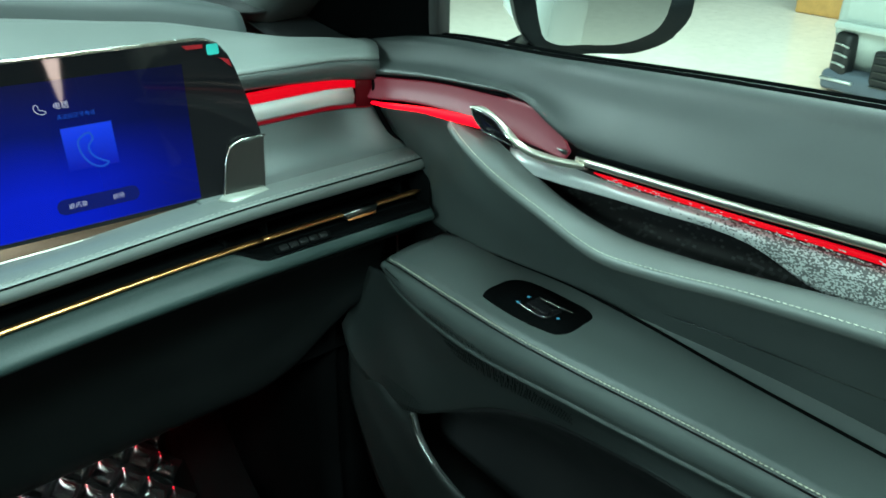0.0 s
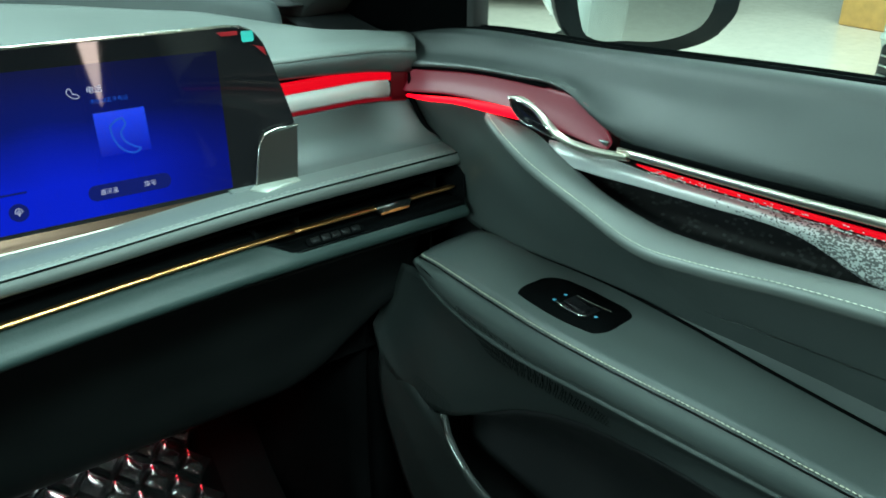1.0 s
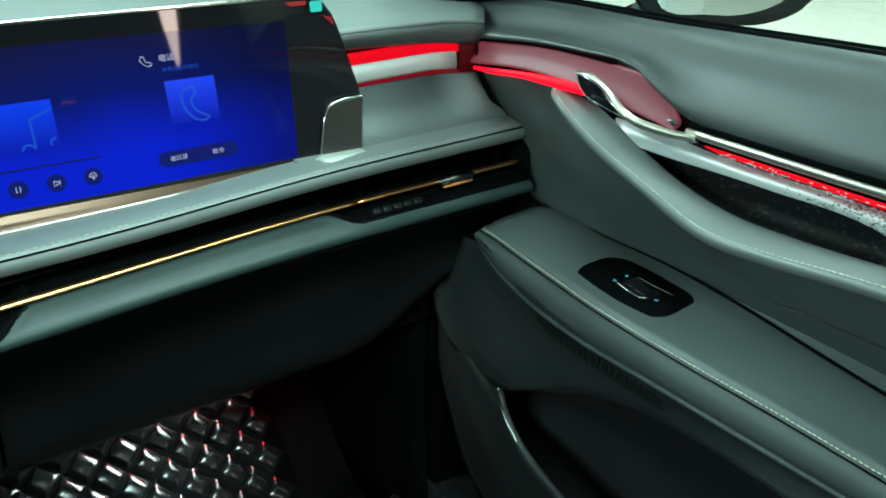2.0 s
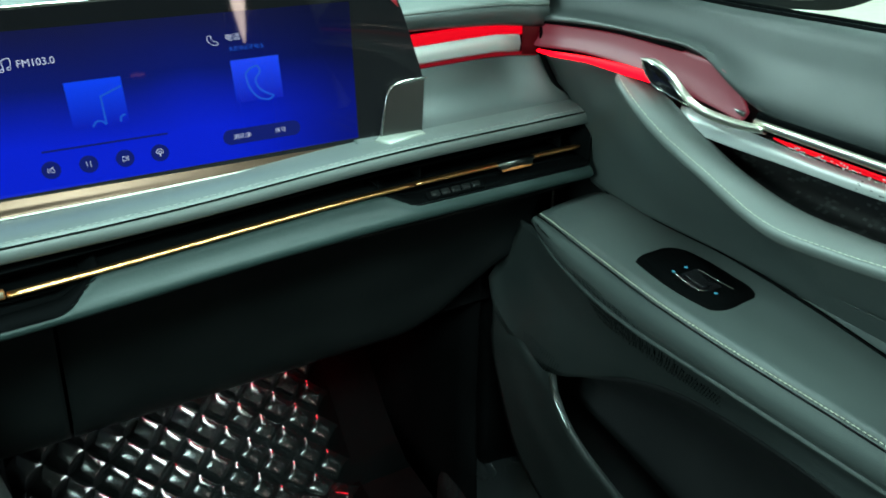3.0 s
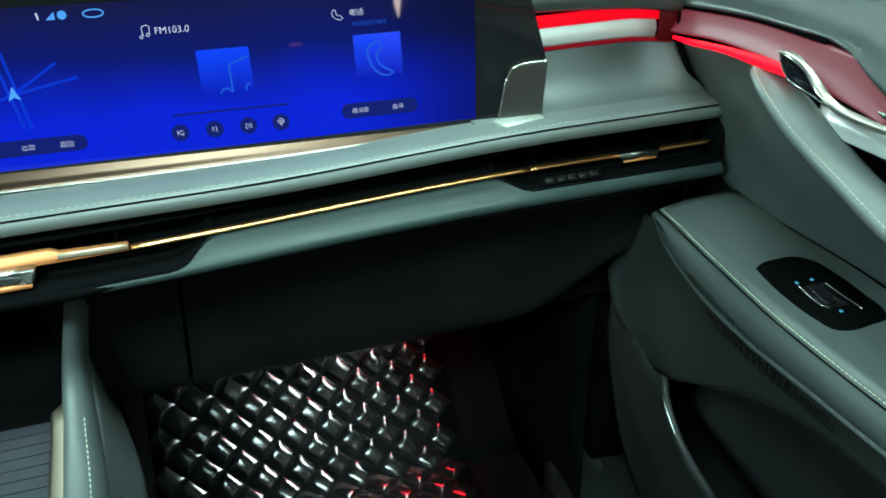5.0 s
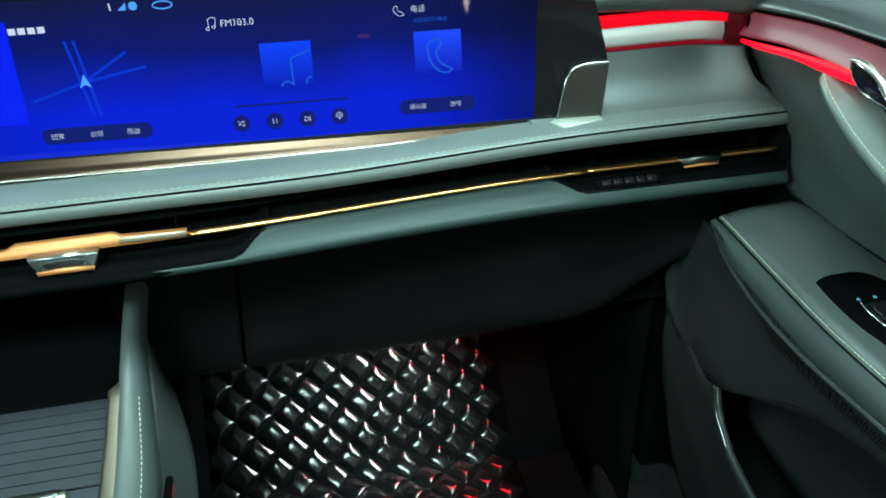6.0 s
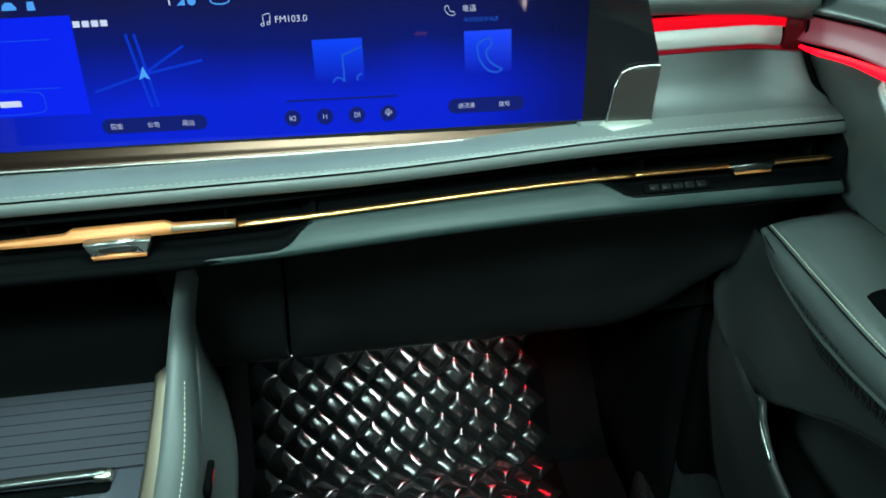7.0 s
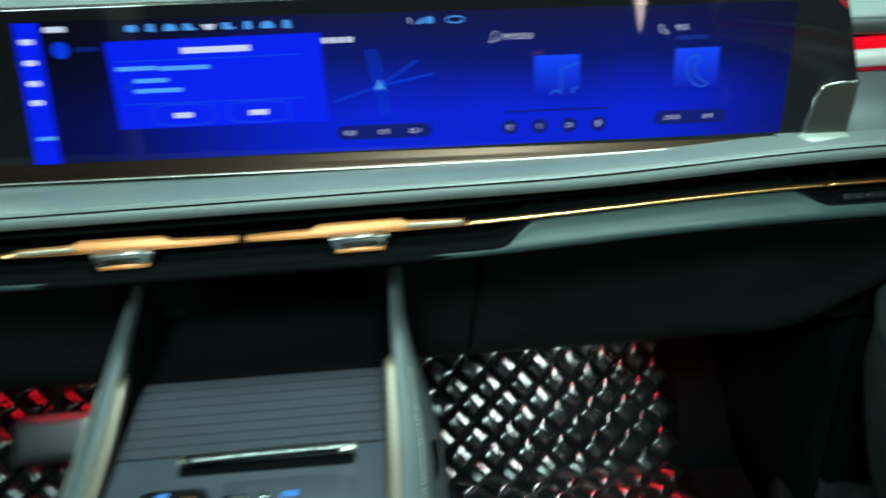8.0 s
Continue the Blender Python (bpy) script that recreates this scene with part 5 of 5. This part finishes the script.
shape = mirror_outline([(-0.128, 0.085), (-0.1151, -0.0221), (-0.1043, -0.0546), (-0.0914, -0.0716), (-0.0714, -0.0827), (-0.0068, -0.0879), (0.0534, -0.0888), (0.0899, -0.0767), (0.1116, -0.0583), (0.1184, -0.0436), (0.1177, -0.0301), (0.112, 0.085)])
face = mirror_outline([(-0.102, 0.078), (-0.0876, -0.0230), (-0.0816, -0.0490), (-0.0740, -0.0672), (-0.0627, -0.0730), (-0.0227, -0.0762), (0.0218, -0.0776), (0.0510, -0.0715), (0.0722, -0.0608), (0.0814, -0.0455), (0.0849, -0.0290), (0.086, 0.078)])
part("housing", plate([(x * 0.88, y * 0.86) for x, y in shape], 0.09, MQ @ pose(0, 0, -0.002, 0, 180, 0), 0.03, 4), WHITE_PAINT, mir, "white mirror housing")
part("bezel", plate(shape, 0.014, MQ @ pose(0, 0, -0.008), 0.004, 3), BEZEL, mir, "black mirror frame")
part("mirror_glass", plate(face, 0.0015, MQ @ pose(0, 0, 0.0058)), MIRROR, mir, "mirror glass", False)
part("arm", bar([(0.83, 0.93, 0.80), (0.90, 0.91, 0.79), (0.98, 0.89, 0.81)], rounded(0.05, 0.03, 0.01), 12), GLOSS, mir, "black mirror arm")
for k in range(3):
    part("marking", block((0.016, 0.001, 0.0022), MQ @ pose(-0.106 + 0.001 * k, 0.012 - 0.012 * k, 0.0064, 90, 0, 0)), SATIN, mir)

# ---- centre console ----
con = thing("centre_console", "dark centre console with ribbed shutter and leather rails", "centre console", at=(0, 0.5, 0.05))
RAIL = [(0.90, 0.628), (0.86, 0.618), (0.80, 0.602), (0.75, 0.585), (0.68, 0.566), (0.60, 0.556), (0.45, 0.552), (0.10, 0.55)]
def taper(x, y):
    """The rails grow narrower towards the dashboard."""
    return 0.1262 + (x - 0.1262) * (1 - 0.62 * ease(0.66, 0.86, y))


for s in (-1, 1):
    rail = skin("side_rail", [[(s * taper(x, y), y, z - 0.012 if n == 0 else z + d) for y, z in RAIL] for n, (x, d) in enumerate(((0.1262, 0), (0.1264, -0.003), (0.1290, 0.0012), (0.1385, 0.0008), (0.1475, -0.0035), (0.1530, -0.012), (0.1555, -0.03)))],
                RAIL_HIDE, con, "grey leather side rail", 60, 4)
    stitches([(s * taper(0.1475, y), y, z - 0.0014) for y, z in RAIL[3:]], rail, "beige stitching on the rail", 0.0050, 0.0033, 0.00030)
    part("rail_trim", bar([(s * 0.1262, y, z - 0.0020) for y, z in ((0.770, 0.588), (0.755, 0.5855), (0.74, 0.5805), (0.68, 0.5655), (0.60, 0.556), (0.45, 0.552), (0.10, 0.55))], rounded(0.0180, 0.0100, 0.0034, 4), 60, ends=(0.15, 1)), CHAMPAGNE, con, "satin champagne metal rail trim")
    skin("wing_panel", [[(s * taper(0.1555, y), y, z - 0.03) for y, z in ((0.835, 0.612), (0.75, 0.585), (0.60, 0.556), (0.10, 0.55))], [(s * 0.143, 0.834, 0.54), (s * 0.155, 0.76, 0.51), (s * 0.161, 0.60, 0.49), (s * 0.161, 0.10, 0.48)],
                        [(s * 0.147, 0.829, 0.497), (s * 0.156, 0.793, 0.466), (s * 0.160, 0.70, 0.44), (s * 0.160, 0.10, 0.42)], [(s * 0.143, 0.824, 0.495), (s * 0.150, 0.79, 0.462), (s * 0.150, 0.70, 0.437), (s * 0.150, 0.10, 0.417)]], RAIL_HIDE, con, "grey leather side wing", 40, 5)
    skin("tray_wall", [[(s * 0.1250, y, z - 0.008) for y, z in RAIL[:6]], [(s * 0.1225, y, 0.545) for y, z in RAIL[:6]]], TRAY, con, "", 12, 3, 0.002)
part("lower_body", block((0.19, 1.31, 0.46), pose(0, 0.70, 0.275), 0.02), CARPET, con, "black carpeted lower console body")
part("bridge_floor", block((0.25, 0.64, 0.03), pose(0, 0.55, 0.515), 0.004), VENT, con)
skin("tray", [[(-0.119, 0.690, 0.5445), (0.119, 0.690, 0.5445)], [(-0.119, 0.775, 0.5460), (0.119, 0.775, 0.5460)], [(-0.119, 0.90, 0.552), (0.119, 0.90, 0.552)], [(-0.119, 1.0, 0.572), (0.119, 1.0, 0.572)], [(-0.119, 1.06, 0.66), (0.119, 1.06, 0.66)]], TRAY, con,
     "black rubbered phone tray", 10, 5)
for i in range(8):
    part("slat", block((0.236, 0.0113, 0.004), pose(0, 0.6985 + 0.0125 * i, 0.5485 + 0.0002 * i), 0.0), RIB_GREY, con, "", False)
panel = part("shift_panel", block((0.236, 0.30, 0.006), pose(0, 0.541, 0.5480), 0.002), SATIN_GREY, con, "satin blue-grey shift panel")
part("bar_slot", plate(rounded(0.150, 0.012, 0.004), 0.001, pose(0.015, 0.672, 0.5512)), VENT, panel)
for x in (-0.054, 0.084):
    part("pull_end", block((0.014, 0.0085, 0.0075), pose(x, 0.6795, 0.5560), 0.002), WARM_CHROME, con, "angular chrome end")
pull = part("shutter_pull", bar([(-0.060, 0.6785, 0.5575), (0.015, 0.680, 0.5580), (0.090, 0.6815, 0.5575)], rounded(0.008, 0.0065, 0.002, 3), 24, ends=(0.35, 0.35)), GUNMETAL, con, "dark polished shutter pull")
part("inlay", plate([(-0.02, 0.600), (0.095, 0.600), (0.095, 0.645), (0.082, 0.656), (-0.02, 0.656)], 0.0012, pose(0, 0, 0.5508), 0.0005, 1), SATIN_GREY, panel, "raised satin inlay")
pod = part("key_pod", plate(rounded(0.060, 0.060, 0.012), 0.006, pose(-0.058, 0.618, 0.5508), 0.002, 2), GLOSS, con, "glossy black shift key pod")
for x, y, w, mt in ((-0.066, 0.640, 0.010, CYAN_UI), (-0.046, 0.634, 0.014, ORANGE), (-0.062, 0.628, 0.010, CYAN_UI), (-0.078, 0.634, 0.008, SATIN)):
    part("key_icon", plate(rounded(w, 0.005, 0.001, 2), 0.0006, pose(x, y, 0.5569)), mt, pod, "small lit key mark")
for x, w, mt in ((-0.008, 0.020, SATIN), (0.015, 0.010, SATIN), (0.038, 0.014, CYAN_UI)):
    part("key_icon", plate(rounded(w, 0.006, 0.001, 2), 0.0006, pose(x, 0.637, 0.5521)), mt, panel, "small pale key mark")

part("button_recess", block((0.006, 0.034, 0.026), pose(0.1570, 0.690, 0.5205, 0, 12, 0), 0.002), VENT, con, "black recess in the flank")
part("release_button", block((0.007, 0.013, 0.010), pose(0.1585, 0.694, 0.5265, 0, 12, 0), 0.002), material("red_plastic", (0.45, 0.012, 0.02), 0.4), con, "small red release button")

# ---- brake pedal ----
ped = thing("brake_pedal", "dark rubber brake pedal over the red-lit mat", "pedal", at=(-0.43, 1.12, 0.20))
part("pad", block((0.122, 0.040, 0.072), pose(-0.402, 1.10, 0.220, -38, 0, 0), 0.0185, 5), BLACK, ped, "rounded rubber pad")
part("lever", bar([(-0.405, 1.11, 0.225), (-0.405, 1.20, 0.30), (-0.40, 1.25, 0.46)], rounded(0.022, 0.012, 0.003), 16), VENT, ped, "black lever")


# ---- unseen emitter post, added for the streak mirrored in the screen ----
streak_emitter = thing("streak_emitter", "added unseen post with glowing shapes for the screen's mirrored streak", "lamp", at=(0.53, -0.32, 0.045))
part("post", block((0.07, 0.02, 1.06), pose(0.532, -0.315, 0.575), 0.004), VENT, streak_emitter, "black post")
# glowing wedge, not a real lamp: makes the pale streak in the glass
part("lens", plate([(-0.026, 0.19), (-0.014, 0.08), (-0.0055, 0.02), (0.0, -0.006), (0.0055, 0.02), (0.014, 0.08), (0.026, 0.19)], 0.002, pose(0.530, -0.302, 0.838, 90, 0, 0)), material("streak_glow", (0.1, 0.1, 0.1), 0.4, emit=(1.0, 0.80, 0.70), power=46.0), streak_emitter, "tapered glowing wedge mirrored as the pale streak", False)
part("arm", block((0.26, 0.012, 0.012), pose(0.40, -0.315, 0.796), 0.002), VENT, streak_emitter, "black arm")
# second added emitter, for the amber fleck in the glass
part("amber_mark", block((0.028, 0.002, 0.006), pose(0.298, -0.307, 0.796), 0.0005, 1), material("amber_glow", (0.1, 0.03, 0.01), 0.4, emit=(1.0, 0.30, 0.10), power=4.0), streak_emitter, "small added amber glow mirrored in the screen")

# ---- parked car and desk outside ----
def parked_car(at, turn):
    m = pose(*at, 0, 0, turn)
    car = thing("parked_car", "white parked car with dark bumper grille", "car", at=at)
    def lay(name, bm, mat, parent, label="", smooth=True):
        bmesh.ops.transform(bm, matrix=m, verts=bm.verts)
        return part(name, bm, mat, parent, label, smooth)
    half = [(-2.25, 0.38), (-2.28, 0.80), (-2.20, 1.02), (-1.20, 1.12), (-0.55, 1.60), (0.9, 1.65), (1.75, 1.30), (2.2, 1.10), (2.28, 0.5), (2.15, 0.18), (-2.20, 0.13)]
    bm = bmesh.new()
    rings = []
    for y, k in ((-0.92, 0.94), (-0.80, 1.0), (0.80, 1.0), (0.92, 0.94)):
        rings.append([bm.verts.new((x * (0.97 + 0.03 * k), y, 0.30 + (z - 0.30) * k)) for x, z in half])
    for a, b in zip(rings, rings[1:]):
        for i in range(len(half)):
            j = (i + 1) % len(half)
            bm.faces.new((a[i], a[j], b[j], b[i]))
    bm.faces.new(rings[0])
    bm.faces.new(rings[-1])
    bmesh.ops.bevel(bm, geom=list(bm.edges), offset=0.05, segments=2, affect="EDGES")
    lay("body", bm, CAR_PAINT, car, "glossy pale body")
    lay("grille", block((0.06, 1.24, 0.24), pose(-2.27, 0, 0.19), 0.02), BLACK, car, "dark bumper grille")
    lay("splitter", block((0.22, 1.86, 0.13), pose(-2.19, 0, 0.075), 0.035, 3), VALANCE, car, "dark blue grey lower bumper")
    lay("bumper_ridge", block((0.07, 1.80, 0.045), pose(-2.285, 0, 0.42), 0.018, 3), CAR_PAINT, car, "raised bumper ridge")
    for i in range(5):
        lay("grille_bar", block((0.03, 1.20, 0.010), pose(-2.30, 0, 0.10 + 0.045 * i), 0.004), GUNMETAL, car)
    for y in (-0.72, 0.72):
        lay("headlight", block((0.16, 0.34, 0.10), pose(-2.20, y, 0.94, 0, 10, 0), 0.03), CHROME, car, "clear headlight")
        lay("bumper_vent", block((0.10, 0.13, 0.26), pose(-2.245, y * 1.15, 0.245, 0, 0, -18 if y > 0 else 18), 0.03), BLACK, car, "dark upright bumper vent")
        for i in range(3):
            lay("vent_fin", bar([(-2.30, y * 1.15 - 0.05, 0.175 + 0.06 * i), (-2.31, y * 1.15, 0.190 + 0.06 * i), (-2.28, y * 1.15 + 0.05, 0.185 + 0.06 * i)], rounded(0.012, 0.012, 0.004, 2), 8), SATIN, car)
        lay("bumper_lip", block((0.05, 0.22, 0.022), pose(-2.29, y * 1.13, 0.085), 0.008), SATIN, car)
        lay("window", block((1.5, 0.02, 0.34), pose(0.2, y * 1.27, 1.34), 0.008), GLOSS, car)
    for x in (-1.40, 1.40):
        for y in (-0.86, 0.86):
            bw = bmesh.new()
            bmesh.ops.create_cone(bw, cap_ends=True, segments=28, radius1=0.34, radius2=0.34, depth=0.22)
            bmesh.ops.bevel(bw, geom=[e for e in bw.edges if abs(e.verts[0].co.z - e.verts[1].co.z) < 0.01], offset=0.03, segments=2, affect="EDGES")
            bmesh.ops.transform(bw, matrix=pose(x, y, 0.34, 90, 0, 0), verts=bw.verts)
            wheel = lay("wheel", bw, RUBBER, car, "black tyre")
            br = bmesh.new()
            bmesh.ops.create_cone(br, cap_ends=True, segments=24, radius1=0.23, radius2=0.20, depth=0.04)
            bmesh.ops.transform(br, matrix=pose(x, y * 1.13, 0.34, 90, 0, 0), verts=br.verts)
            lay("rim", br, SATIN, wheel, "silver rim")
    return car


parked_car((7.66, 1.53, -0.45), -4)
parked_car((6.3, 6.9, -0.45), -50)
desk = thing("reception_desk", "orange wood reception block on the showroom floor", "desk", at=(7.85, 3.78, -0.45))
part("body", block((0.42, 0.46, 1.0), pose(7.85, 3.78, 0.05), 0.02), WOOD, desk)


# ---- quilted mats ----
def quilt_cell(e, h):
    """One quilted square with a domed top and sunken edges."""
    n = 14
    rows = []
    for i in range(n + 1):
        r = []
        for j in range(n + 1):
            a, b = i / n * 2 - 1, j / n * 2 - 1
            r.append((a * e / 2, b * e / 2, h * (0.90 * (1 - abs(a) ** 3.2) * (1 - b ** 8) + 0.10 * (1 - a * a) * (1 - b * b))))
        rows.append(r)
    bm = grid(rows)
    mesh = bpy.data.meshes.new("quilt_pad")
    bm.to_mesh(mesh)
    bm.free()
    mesh.materials.append(MAT_HIDE)
    mesh.polygons.foreach_set("use_smooth", [True] * len(mesh.polygons))
    return mesh


CELL = quilt_cell(0.0396, 0.0072)
DIAG = 0.0400 * math.sqrt(2)


def mat_thing(x0, x1, label):
    cx = (x0 + x1) / 2
    mt = thing("floor_mat", label, "floor mat", "floor mats", at=(cx, 1.0, 0.048))
    base = skin("backing", [[(x0, 0.72, 0.0475), (x1, 0.72, 0.0475)], [(x0, 1.08, 0.0475), (x1, 1.08, 0.0475)], [(x0, 1.122, 0.0478), (x1, 1.122, 0.0478)], [(x0, 1.155, 0.080), (x1, 1.155, 0.080)], [(x0, 1.31, 0.255), (x1, 1.31, 0.255)]], CARPET, mt, "black mat backing", 6, 6, 0.003)
    flat = Matrix.Translation((0, 1.12, 0.0500))
    slope = Matrix.Translation((0, 1.12, 0.0520)) @ pose(0, 0, 0, 48, 0, 0)
    n = int((x1 - x0) / DIAG)
    bend = Matrix.Translation((0, 1.12, 0.0530)) @ pose(0, 0, 0, 38, 0, 0)
    for m, first, last in ((flat, -10, -1), (bend, 0, 0), (slope, 1, 7)):
        for k in range(first, last + 1):
            for i in range(n + 1):
                x = x0 + DIAG * (i + 0.5 * (k % 2)) + DIAG * 0.5
                if x > x1 - DIAG * 0.4:
                    continue
                ob = new("quilt_pad", CELL)
                ob.parent = mt
                ob.matrix_local = Matrix.Translation(-Vector(mt.location)) @ m @ pose(x, DIAG * 0.5 * k - 0.003 * (k > 0) + 0.003 * (k < 0), 0, random.uniform(-1.8, 1.8), random.uniform(-1.8, 1.8), 45 + random.uniform(-1.5, 1.5))
    return mt


mat_thing(0.085, 0.57, "black glossy quilted mat in the passenger footwell")
mat_thing(-0.64, -0.105, "black glossy quilted mat in the driver footwell")
